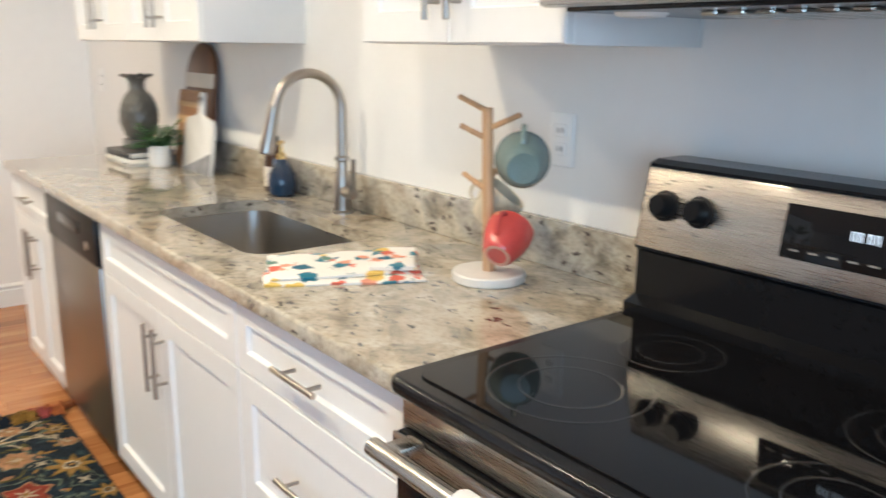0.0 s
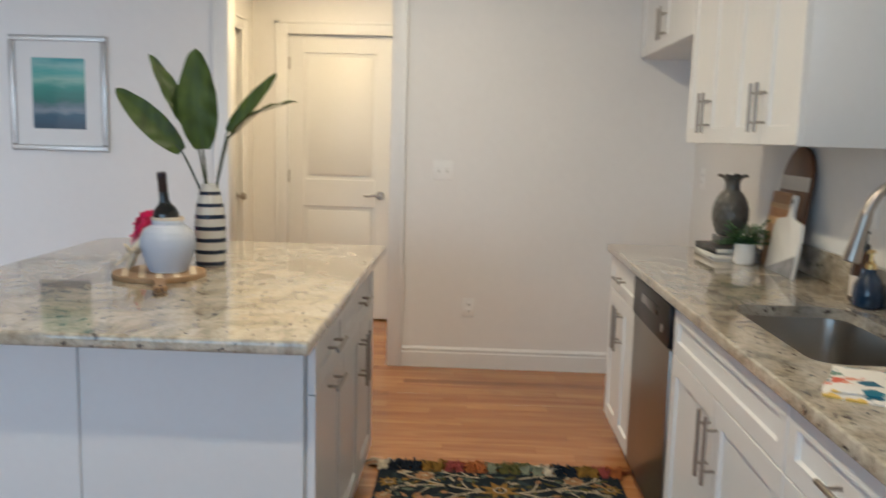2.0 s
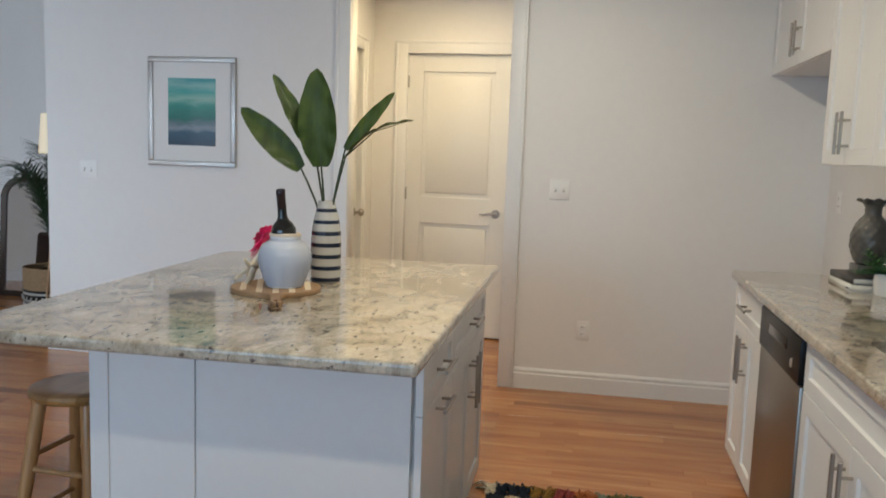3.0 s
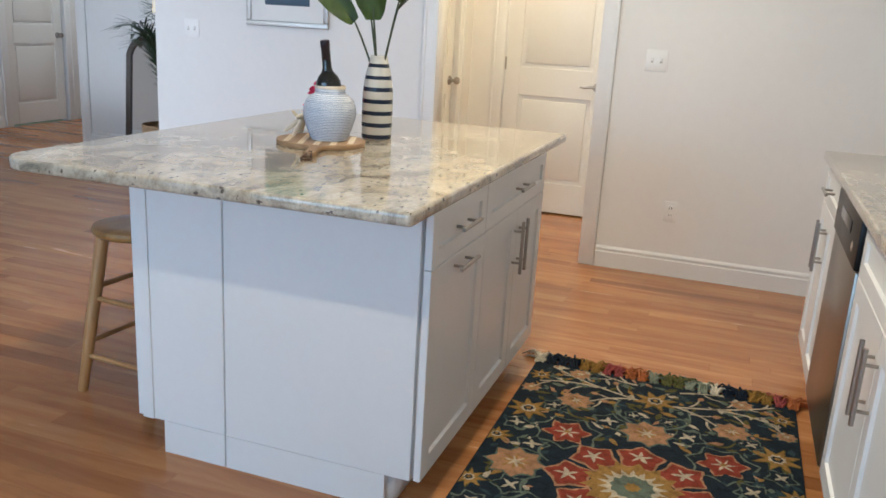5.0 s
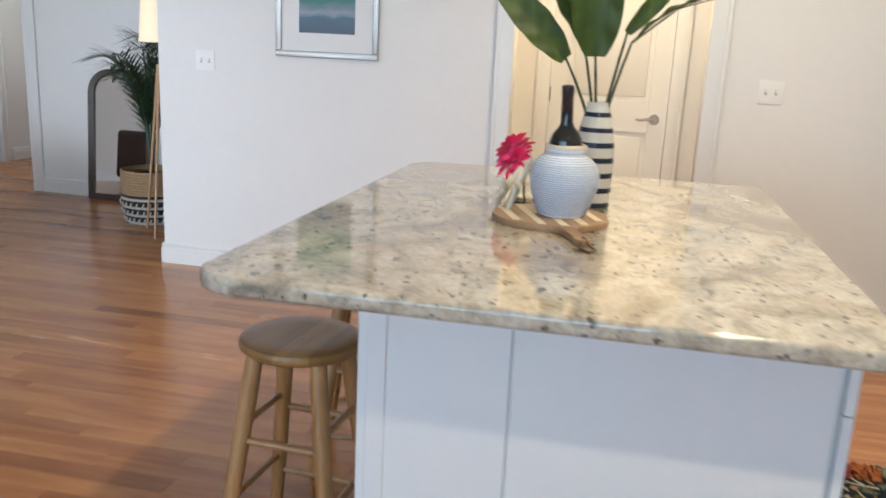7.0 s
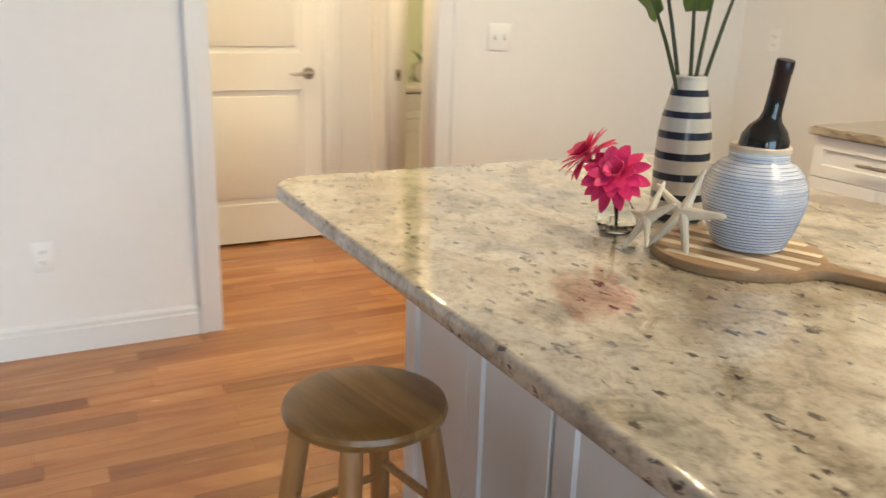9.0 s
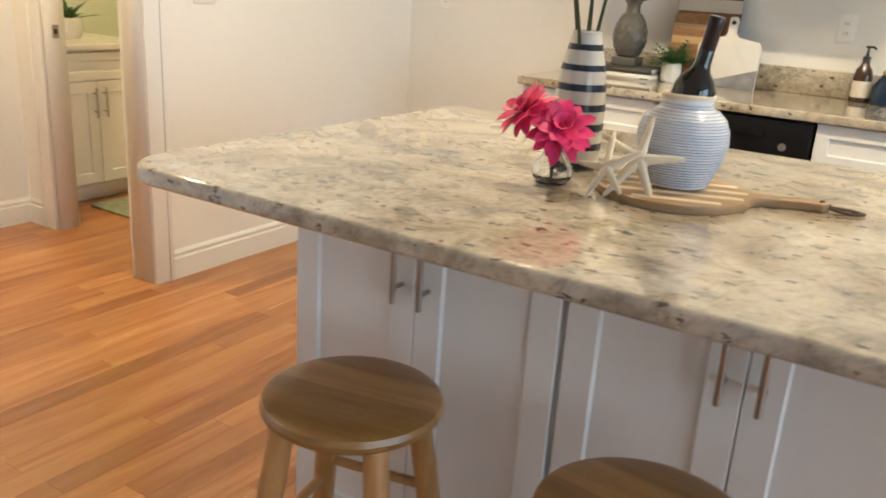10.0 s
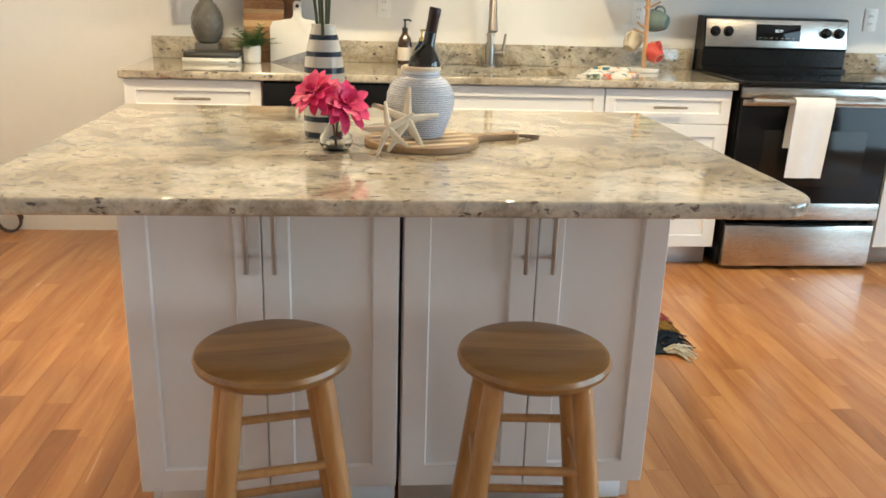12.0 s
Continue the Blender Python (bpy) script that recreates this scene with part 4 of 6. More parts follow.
# ---- soap bottles ----
LABEL = plain("paper_label", (0.72, 0.66, 0.58), 0.6, vary=0.05)
PUMPB = plain("pump_black", (0.02, 0.02, 0.02), 0.3)
GOLD = brushed("gold_metal", (0.72, 0.52, 0.22), 0.25)
soap = thing("soap_bottle", "brown glass pump bottle with pale label and black pump", "soap bottle", pose(2.306, -0.068, TOP))
part("bottle", lathe(bmesh.new(), [(0, 0), (0.032, 0), (0.036, 0.005), (0.036, 0.105), (0.030, 0.130), (0.016, 0.150), (0.013, 0.165), (0, 0.165)], 32), plain("brown_bottle", (0.05, 0.022, 0.010), 0.08, spec=0.6), soap)
part("label", lathe(bmesh.new(), [(0.0363, 0.02), (0.0366, 0.02), (0.0366, 0.085), (0.0363, 0.085)], 32), LABEL, soap)


def pump(parent, mat, z):
    bm = bmesh.new()
    lathe(bm, [(0.015, z), (0.015, z + 0.018), (0.006, z + 0.022), (0.004, z + 0.050), (0.010, z + 0.052), (0.010, z + 0.060), (0, z + 0.061)], 20)
    tube(bm, [(0, 0, z + 0.056), (0.02, -0.018, z + 0.058), (0.030, -0.028, z + 0.052)], [0.005, 0.0045, 0.0035], 10)
    part("pump", bm, mat, parent)


pump(soap, PUMPB, 0.163)
soap2 = thing("soap_bottle", "dark blue glass soap dispenser with gold pump", "soap bottle", pose(2.392, -0.088, TOP))
part("bottle", lathe(bmesh.new(), [(0, 0), (0.036, 0), (0.044, 0.008), (0.046, 0.035), (0.043, 0.07), (0.030, 0.092), (0.020, 0.105), (0.018, 0.118), (0, 0.118)], 36), plain("blue_glaze", (0.010, 0.027, 0.060), 0.07, vary=0.35, spec=0.6), soap2)
pump(soap2, GOLD, 0.116)

# ---- books, pineapple vase, fern, boards ----
bk = []
for (x0, x1, y0, y1, z0, z1, rz), colr, lab in (((-0.135, 0.135, -0.10, 0.10, 0.0, 0.028, 2), (0.75, 0.74, 0.71), "large white hardback book lying flat"),
                                             ((-0.13, 0.125, -0.095, 0.095, 0.028, 0.054, 3), (0.06, 0.058, 0.055), "charcoal hardback book on the white one")):
    b1 = thing("book", lab, "book", pose(1.368, -0.198, TOP, 0, 0, rz), "pile of books")
    cv = bmesh.new()
    box(cv, x0, x1, y0, y1, z0 + 0.0003, z0 + 0.0028, 0.001, 1)
    box(cv, x0, x1, y0, y1, z1 - 0.0028, z1 - 0.0003, 0.001, 1)
    box(cv, x0, x1, y0, y0 + 0.003, z0 + 0.0028, z1 - 0.0028)
    part("cover", cv, plain("book_cover", colr, 0.4, vary=0.05), b1)
    part("page_block", boxed(x0 + 0.004, x1 - 0.003, y0 + 0.004, y1 - 0.003, z0 + 0.0028, z1 - 0.0028), plain("book_pages", (0.70, 0.67, 0.60), 0.8, vary=0.06), b1)
    if colr[0] > 0.5:
        ti = bmesh.new()
        box(ti, x1 - 0.055, x1 - 0.02, y0 - 0.0006, y0 + 0.0002, z0 + 0.009, z0 + 0.013)
        part("title", ti, DARKGAP, b1)
CERAMIC = plain("grey_ceramic", (0.105, 0.10, 0.09), 0.32, vary=0.3, scale=12)
vase = thing("pineapple_vase", "grey glazed pineapple-shaped vase with textured body and frilled rim", "vase", pose(1.342, -0.188, TOP + 0.0725))
part("plinth", boxed(-0.055, 0.055, -0.055, 0.055, -0.018, 0.018, 0.003), CERAMIC, vase)
vb = bmesh.new()
prof = [(0.036, 0.018), (0.05, 0.026), (0.066, 0.06), (0.074, 0.095), (0.073, 0.13), (0.064, 0.165), (0.047, 0.195), (0.034, 0.212)]
NS, NV = 72, 44
vrings = []
for i in range(NV + 1):
    f = i / NV * (len(prof) - 1)
    k = min(int(f), len(prof) - 2)
    r = prof[k][0] + (prof[k + 1][0] - prof[k][0]) * (f - k)
    z = prof[k][1] + (prof[k + 1][1] - prof[k][1]) * (f - k)
    ring = []
    for j in range(NS):
        a = 2 * math.pi * j / NS
        bumpy = abs(math.sin(6 * a + i * 0.36)) * abs(math.sin(6 * a - i * 0.36))
        rr = r + 0.0038 * bumpy * (1 if 1 < i < NV - 2 else 0)
        ring.append(vb.verts.new((rr * math.cos(a), rr * math.sin(a), z)))
    vrings.append(ring)
for p, q in zip(vrings, vrings[1:]):
    for j in range(NS):
        vb.faces.new((p[j], p[(j + 1) % NS], q[(j + 1) % NS], q[j]))
vb.faces.new(vrings[0][::-1])
part("body", vb, CERAMIC, vase)
rm = bmesh.new()
rr_ = []
for i, (r, z) in enumerate(((0.034, 0.211), (0.030, 0.222), (0.031, 0.245), (0.040, 0.262), (0.058, 0.272), (0.057, 0.276), (0.038, 0.266), (0.027, 0.245))):
    rr_.append([rm.verts.new(((r + (0.008 * math.cos(8 * 2 * math.pi * j / 64) if 4 <= i <= 5 else 0)) * math.cos(2 * math.pi * j / 64), (r + (0.008 * math.cos(8 * 2 * math.pi * j / 64) if 4 <= i <= 5 else 0)) * math.sin(2 * math.pi * j / 64), z + (0.004 * math.sin(8 * 2 * math.pi * j / 64) if 4 <= i <= 5 else 0))) for j in range(64)])
for p, q in zip(rr_, rr_[1:]):
    for j in range(64):
        rm.faces.new((p[j], p[(j + 1) % 64], q[(j + 1) % 64], q[j]))
part("rim", rm, CERAMIC, vase)

LEAF = plain("fern_leaf", (0.05, 0.13, 0.035), 0.45, vary=0.35, scale=25)
fern = thing("potted_fern", "small green fern in a white ceramic pot", "potted plant", pose(1.55, -0.185, TOP))
part("pot", lathe(bmesh.new(), [(0, 0), (0.036, 0), (0.041, 0.006), (0.044, 0.05), (0.043, 0.084), (0.039, 0.085), (0.038, 0.07), (0, 0.07)], 36), plain("white_glaze", (0.80, 0.79, 0.77), 0.18, vary=0.02), fern)


def leaf_blade(bm, base, tip, width, normal=None, sag=0.0, n=8, thick=0.0007, shape=0.55):
    """A pointed leaf from base to tip, folded slightly along its rib, with some thickness."""
    base, tip = Vector(base), Vector(tip)
    d = tip - base
    side = d.cross(normal if normal is not None else Vector((0, 0, 1)))
    side = side.normalized() if side.length > 1e-6 else Vector((1, 0, 0))
    up = side.cross(d).normalized()
    top_rows, low_rows = [], []
    for i in range(n + 1):
        f = i / n
        w = width * (math.sin(math.pi * f ** shape) ** 0.8 if 0 < f < 1 else 0.02)
        p = base + d * f + Vector((0, 0, -sag * f * f))
        row = [p - side * w + up * w * 0.16, p, p + side * w + up * w * 0.16]
        top_rows.append([bm.verts.new(v + up * thick) for v in row])
        low_rows.append([bm.verts.new(v - up * thick) for v in row])
    for rows_, flip in ((top_rows, False), (low_rows, True)):
        for a, b in zip(rows_, rows_[1:]):
            for k in range(2):
                f_ = (a[k], a[k + 1], b[k + 1], b[k])
                bm.faces.new(f_[::-1] if flip else f_)
    for k in (0, 2):
        for i in range(n):
            bm.faces.new((top_rows[i][k], top_rows[i + 1][k], low_rows[i + 1][k], low_rows[i][k]))


rng = random.Random(5)
for s in range(40):
    a, el = rng.uniform(0, 2 * math.pi), rng.uniform(0.35, 1.2)
    L = rng.uniform(0.09, 0.16)
    bm = bmesh.new()
    pts = []
    for i in range(7):
        f = i / 6
        r = L * math.cos(el) * f
        pts.append(Vector((r * math.cos(a), r * math.sin(a), 0.068 + L * math.sin(el) * f - 0.03 * f * f)))
    tube(bm, pts, [0.0012 * (1 - 0.6 * i / 6) for i in range(7)], 5)
    for i in range(1, 7):
        for sd in (-1, 1):
            o = Vector((-math.sin(a), math.cos(a), 0.25)) * sd
            o.z = 0.25
            leaf_blade(bm, pts[i], pts[i] + o.normalized() * rng.uniform(0.02, 0.036) + (pts[i] - pts[i - 1]) * 0.6, 0.006, sag=0.004, n=4, thick=0.0003)
    part("frond", bm, LEAF, fern)

WALNUT = wood_material("walnut_board", (0.06, 0.025, 0.012), (0.12, 0.05, 0.022), (0.19, 0.085, 0.04), (1, 1, 0.12), 2.0, 0.4)
ACACIA = wood_material("acacia_board", (0.14, 0.06, 0.025), (0.30, 0.15, 0.065), (0.46, 0.28, 0.14), (0.3, 1, 1.6), 2.2, 0.4)
MARBLE = plain("white_marble", (0.72, 0.71, 0.69), 0.22, vary=0.06, scale=9)
GREYMARBLE = plain("grey_marble", (0.24, 0.24, 0.26), 0.2, vary=0.4, scale=14)


def upright(loop, t):
    """A flat board with an outline in the x-z plane, from y 0 to t."""
    bm = bmesh.new()
    prism(bm, loop, 0.0, t, 0.002, 2)
    bmesh.ops.transform(bm, matrix=pose(0, t, 0, 90, 0, 0), verts=bm.verts)
    return bm


brd = thing("cutting_board", "dark walnut arched cutting board leaning on the wall", "cutting board", pose(1.50, -0.085, TOP, -7, 0, 0))
part("board", upright([(0, 0), (0.28, 0), (0.28, 0.34)] + arc(0.14, 0.34, 0.14, 0, 180, 18)[1:-1] + [(0, 0.34)], 0.018), WALNUT, brd)
part("band", boxed(-0.001, 0.281, -0.0012, 0.0004, 0.31, 0.365), plain("pale_band", (0.60, 0.56, 0.50), 0.5), brd, "pale inlaid band")
brd2 = thing("cutting_board", "striped acacia cutting board leaning on the wall", "cutting board", pose(1.50, -0.108, TOP, -7, 0, 0))
part("board", upright(rounded(0, 0.20, 0, 0.30, (0.015,) * 4, 4), 0.018), ACACIA, brd2)
for z0, z1 in ((0.17, 0.20), (0.235, 0.255)):
    part("stripe", boxed(-0.0008, 0.2008, -0.0012, 0.0004, z0, z1), plain("pale_wood_stripe", (0.50, 0.33, 0.17), 0.45, vary=0.15), brd2)
brd3 = thing("marble_board", "white marble paddle board with grey lower corner leaning on boards", "cutting board", pose(1.632, -0.132, TOP, -8, 0, 0))
part("board", upright([(0, 0), (0.27, 0), (0.27, 0.17), (0.255, 0.20), (0.165, 0.215), (0.155, 0.23), (0.155, 0.29), (0.145, 0.30), (0.125, 0.30), (0.115, 0.29), (0.115, 0.23), (0.105, 0.215), (0.015, 0.20), (0, 0.17)], 0.014), MARBLE, brd3)
tri = bmesh.new()
for y in (-0.0012, -0.0002):
    tri.verts.new((0.001, y, 0.001)), tri.verts.new((0.269, y, 0.001)), tri.verts.new((0.269, y, 0.085))
tri.verts.ensure_lookup_table()
tri.faces.new([tri.verts[i] for i in (0, 1, 2)])
tri.faces.new([tri.verts[i] for i in (5, 4, 3)])
for i, j in ((0, 1), (1, 2), (2, 0)):
    tri.faces.new([tri.verts[k] for k in (i, i + 3, j + 3, j)])
part("inlay", tri, GREYMARBLE, brd3, "dark grey stone corner")
# dark disc on the face stands for the shade in a hole
hl = bmesh.new()
rod(hl, (0.135, -0.001, 0.275), (0.135, 0.001, 0.275), 0.009, segments=20)
part("hanging_hole_shade", hl, DARKGAP, brd3)

# ---- mug tree ----
mt = thing("mug_tree", "light wooden mug tree on a round white marble base", "mug tree", pose(3.528, -0.196, TOP))
part("base", lathe(bmesh.new(), [(0, 0), (0.074, 0), (0.077, 0.003), (0.077, 0.017), (0.074, 0.020), (0, 0.020)], 48), MARBLE, mt, "white marble base")
PALEWOOD = wood_material("pale_peg_wood", (0.36, 0.20, 0.10), (0.52, 0.32, 0.17), (0.62, 0.42, 0.25), (1, 1, 0.15), 3.0, 0.45)
part("post", rod(bmesh.new(), (0, 0, 0.020), (-0.012, -0.004, 0.355), 0.0125, 0.011, 20), PALEWOOD, mt)
for z, ax, ay in ((0.345, -0.065, -0.03), (0.315, 0.065, 0.02), (0.29, -0.035, -0.05), (0.185, -0.07, -0.01), (0.122, 0.055, -0.008), (0.21, -0.03, 0.065)):
    part("peg", rod(bmesh.new(), (-0.006, 0, z), (-0.006 + ax, ay, z + 0.03), 0.006, 0.0055, 12), PALEWOOD, mt)


def mug(label, colour, centre, axis, scale=1.0, ribs=0.0, foot=None, spin=0):
    """A tapered mug hanging by its handle; axis points from its mouth to its foot."""
    q = Vector(axis).to_track_quat("Z", "Y").to_matrix().to_4x4() @ pose(0, 0, 0, 0, 0, spin)
    m = thing("mug", label, "mug", Matrix.Translation(centre) @ q @ Matrix.Scale(scale, 4), "mugs on the mug tree")
    prof = [(0.0, 0.040), (0.026, 0.044), (0.030, 0.044), (0.034, 0.040)]
    for i in range(14):
        f = i / 13
        prof.append((0.036 + 0.018 * math.sin(f * 1.9) + (ribs if i % 2 else 0), 0.036 - 0.082 * f))
    prof += [(0.051, -0.047), (0.048, -0.044), (0.046, -0.02), (0.030, 0.034), (0, 0.035)]
    part("cup", lathe(bmesh.new(), prof, 44), plain("mug_glaze", colour, 0.15, vary=0.15, scale=20), m)
    hd = bmesh.new()
    tube(hd, [(0, 0.046 + 0.028 * math.sin(radians(a)) - 0.003, -0.006 - 0.028 * math.cos(radians(a))) for a in range(0, 181, 18)], 0.0055, 10)
    part("handle", hd, plain("mug_glaze", colour, 0.15, vary=0.15, scale=20), m)
    if foot:
        part("foot_ring", lathe(bmesh.new(), [(0.022, 0.0445), (0.026, 0.0462), (0.030, 0.0445)], 36), plain("bare_clay", foot, 0.7), m)
    return m


mug("grey-green ribbed mug hanging on a peg", (0.15, 0.21, 0.21), (3.592, -0.170, TOP + 0.250), (0.74, -0.66, -0.1), 1.02, 0.0016)
mug("coral red mug hanging on a peg", (0.55, 0.075, 0.065), (3.578, -0.200, TOP + 0.090), (0.35, -0.75, -0.50), 0.92, 0.0, (0.55, 0.30, 0.22))
mug("small cream mug hanging on a peg", (0.55, 0.49, 0.38), (3.472, -0.135, TOP + 0.14), (-0.45, -0.35, -0.7), 0.9)

# ---- printed tea towel beside the sink ----
tt = thing("tea_towel", "folded white tea towel with coral and blue flower print", "towel", pose(3.292, -0.405, TOP, 0, 0, 62))


def cloth_sheet(bm, hx, hy, z0, thick, seed, nx=30, ny=20, wave=0.004):
    rows_, low_ = [], []
    for i in range(nx + 1):
        r, l = [], []
        for j in range(ny + 1):
            x, y = -hx + 2 * hx * i / nx, -hy + 2 * hy * j / ny
            w = noise.noise(Vector((x * 14 + seed, y * 14, seed))) * wave + noise.noise(Vector((x * 40, y * 40, seed))) * wave * 0.3
            ex = min(i, nx - i) / 2
            ey = min(j, ny - j) / 2
            soft = min(1.0, ex, ey)
            ox = noise.noise(Vector((y * 9, seed, 3))) * 0.008
            oy = noise.noise(Vector((x * 9, seed, 7))) * 0.008
            r.append(bm.verts.new((x + ox, y + oy, z0 + thick * (0.55 + 0.45 * soft) + max(w, -thick * 0.4))))
            l.append(bm.verts.new((x + ox, y + oy, z0)))
        rows_.append(r)
        low_.append(l)
    for i in range(nx):
        for j in range(ny):
            bm.faces.new((rows_[i][j], rows_[i + 1][j], rows_[i + 1][j + 1], rows_[i][j + 1]))
            bm.faces.new((low_[i][j + 1], low_[i + 1][j + 1], low_[i + 1][j], low_[i][j]))
    rim = [(i, 0) for i in range(nx)] + [(nx, j) for j in range(ny)] + [(i, ny) for i in range(nx, 0, -1)] + [(0, j) for j in range(ny, 0, -1)]
    for (a, b), (c, d) in zip(rim, rim[1:] + rim[:1]):
        bm.faces.new((rows_[a][b], low_[a][b], low_[c][d], rows_[c][d]))


def printed_cloth():
    m, nt, b = nodes_of("printed_cotton")
    v = coords(nt)
    wob = node(nt, "ShaderNodeTexNoise", Scale=48.0, Detail=4.0)
    nt.links.new(v, wob.inputs["Vector"])
    vm = nt.nodes.new("ShaderNodeVectorMath")
    vm.operation = "MULTIPLY_ADD"
    vm.inputs[1].default_value = (0.045, 0.045, 0.045)
    nt.links.new(wob.outputs["Color"], vm.inputs[0])
    nt.links.new(v, vm.inputs[2])
    vo = node(nt, "ShaderNodeTexVoronoi", Scale=24.0)
    nt.links.new(vm.outputs[0], vo.inputs["Vector"])
    sep = nt.nodes.new("ShaderNodeSeparateColor")
    nt.links.new(vo.outputs["Color"], sep.inputs[0])
    hue = ramp(nt, sep.outputs[0], [(0.0, (0.62, 0.13, 0.08)), (0.17, (0.62, 0.13, 0.08)), (0.22, (0.02, 0.12, 0.20)), (0.45, (0.02, 0.16, 0.24)), (0.62, (0.70, 0.30, 0.20)), (0.70, (0.06, 0.20, 0.26)), (0.78, (0.12, 0.22, 0.18)), (0.86, (0.72, 0.50, 0.12)), (1.0, (0.20, 0.26, 0.42))])
    hue.color_ramp.interpolation = "CONSTANT"
    mask = ramp(nt, vo.outputs["Distance"], [(0.42, (1, 1, 1)), (0.48, (0, 0, 0))])
    nt.links.new(mixed(nt, mask.outputs[0], (0.80, 0.78, 0.74), hue.outputs[0]), b.inputs["Base Color"])
    b.inputs["Roughness"].default_value = 0.9
    wv = node(nt, "ShaderNodeTexNoise", Scale=900.0)
    nt.links.new(v, wv.inputs["Vector"])
    bump(nt, b, wv.outputs[0], 0.3, 0.0005)
    return m


PRINT = printed_cloth()
for i, (hx, hy, z, th, dx, dy, rz) in enumerate(((0.165, 0.118, 0.0005, 0.007, 0, 0, 0), (0.155, 0.100, 0.0085, 0.007, -0.004, 0.012, 4), (0.05, 0.085, 0.0165, 0.012, 0.11, 0.01, -8))):
    bm = bmesh.new()
    cloth_sheet(bm, hx, hy, z, th, 3.1 * i + 1)
    part("fold", bm, PRINT, tt, "", pose(dx, dy, 0, 0, 0, rz))

# ---- white towel on the oven handle ----
ot = thing("hand_towel", "plain white cotton towel hung over the oven handle", "towel")
TOWEL = plain("white_terry", (0.76, 0.76, 0.77), 0.95, vary=0.04, scale=20, relief=0.5, relief_scale=700)
bm = bmesh.new()
path = [(-0.690, 0.62), (-0.690, 0.72), (-0.692, 0.80), (-0.698, 0.845), (-0.708, 0.858), (-0.722, 0.8625), (-0.736, 0.858), (-0.743, 0.845), (-0.744, 0.80), (-0.742, 0.70), (-0.740, 0.60), (-0.738, 0.488)]
cols = 20
o_rows, i_rows = [], []
for k, (y, z) in enumerate(path):
    yn = path[min(k + 1, len(path) - 1)]
    yp = path[max(k - 1, 0)]
    t2 = Vector((yn[0] - yp[0], yn[1] - yp[1])).normalized()
    nrm = Vector((-t2.y, t2.x))
    ro, ri = [], []
    for c in range(cols + 1):
        f = c / cols
        hang = abs(z - 0.86)
        x = 4.082 + 0.19 * f + 0.02 * hang * (1 - 2 * f) * (1 if k > 5 else 0) - 0.02 * hang
        wv_ = 0.004 * math.sin(f * 9 + 1) * min(1, hang * 6) - (0.004 * min(1, hang * 4) if k > 5 else 0)
        ro.append(bm.verts.new((x, y + wv_ - (0.0016 if k > 5 else -0.0016) * abs(nrm.x), z + 0.0016 * (1 if 3 < k < 8 else 0))))
        ri.append(bm.verts.new((x, y + wv_ + (0.0016 if k > 5 else -0.0016) * abs(nrm.x), z - 0.0016 * (1 if 3 < k < 8 else 0))))
    o_rows.append(ro)
    i_rows.append(ri)
for rows_ in (o_rows, i_rows):
    for a, b in zip(rows_, rows_[1:]):
        for c in range(cols):
            bm.faces.new((a[c], a[c + 1], b[c + 1], b[c]))
for c in (0, cols):
    for k in range(len(path) - 1):
        bm.faces.new((o_rows[k][c], o_rows[k + 1][c], i_rows[k + 1][c], i_rows[k][c]))
for k in (0, len(path) - 1):
    for c in range(cols):
        bm.faces.new((o_rows[k][c], o_rows[k][c + 1], i_rows[k][c + 1], i_rows[k][c]))
part("cloth", bm, TOWEL, ot)

# marks on the range controls
PRINTGREY = plain("dial_print", (0.25, 0.24, 0.22), 0.5)
DIGIT = glow_material("clock_digits", (0.8, 0.9, 1.0), 0.9)
dg = bmesh.new()
for k in range(4):
    x = -0.012 + k * 0.010 + (0.004 if k > 1 else 0)
    box(dg, x, x + 0.0016, -0.0072, -0.0064, 0.078, 0.092)
    box(dg, x + 0.005, x + 0.0066, -0.0072, -0.0064, 0.078, 0.092)
    box(dg, x + 0.0017, x + 0.0049, -0.0072, -0.0064, 0.0905, 0.092)
part("clock_digits", dg, DIGIT, bgp, "lit clock digits", fm)
for kx in KNOBS:
    for dx, dz in ((-0.012, 0.115), (0.0, 0.121), (-0.008, 0.036)):
        part("control_print", boxed(kx + dx, kx + dx + 0.014, -0.0047, -0.0039, dz, dz + 0.003), PRINTGREY, bgp, "", fm)
for k in range(7):
    part("control_print", boxed(-0.10 + k * 0.03, -0.085 + k * 0.03, -0.0071, -0.0063, 0.047, 0.050), PRINTGREY, bgp, "", fm)

# ---- refrigerator water line ----
coil = thing("water_line", "dark coiled refrigerator water line on the floor", "hose")
bm = bmesh.new()
tube(bm, [(0.25 + 0.062 * math.cos(a * 0.3), -0.06 - 0.010 * a / 12, 0.072 + 0.062 * math.sin(a * 0.3)) for a in range(0, 50)], 0.0055, 10)
part("coil", bm, plain("dark_hose", (0.05, 0.035, 0.028), 0.4), coil)

# ---- things on the island ----
STONEWARE = plain("white_stoneware", (0.74, 0.77, 0.82), 0.2, vary=0.06, scale=18)
NAVYGLAZE = plain("navy_glaze", (0.014, 0.022, 0.042), 0.2, vary=0.25, scale=30)
LINEBLUE = plain("pale_blue_line", (0.15, 0.21, 0.38), 0.3, vary=0.25, scale=40)
CREAMGLAZE = plain("cream_glaze", (0.56, 0.55, 0.515), 0.2, vary=0.07, scale=16)

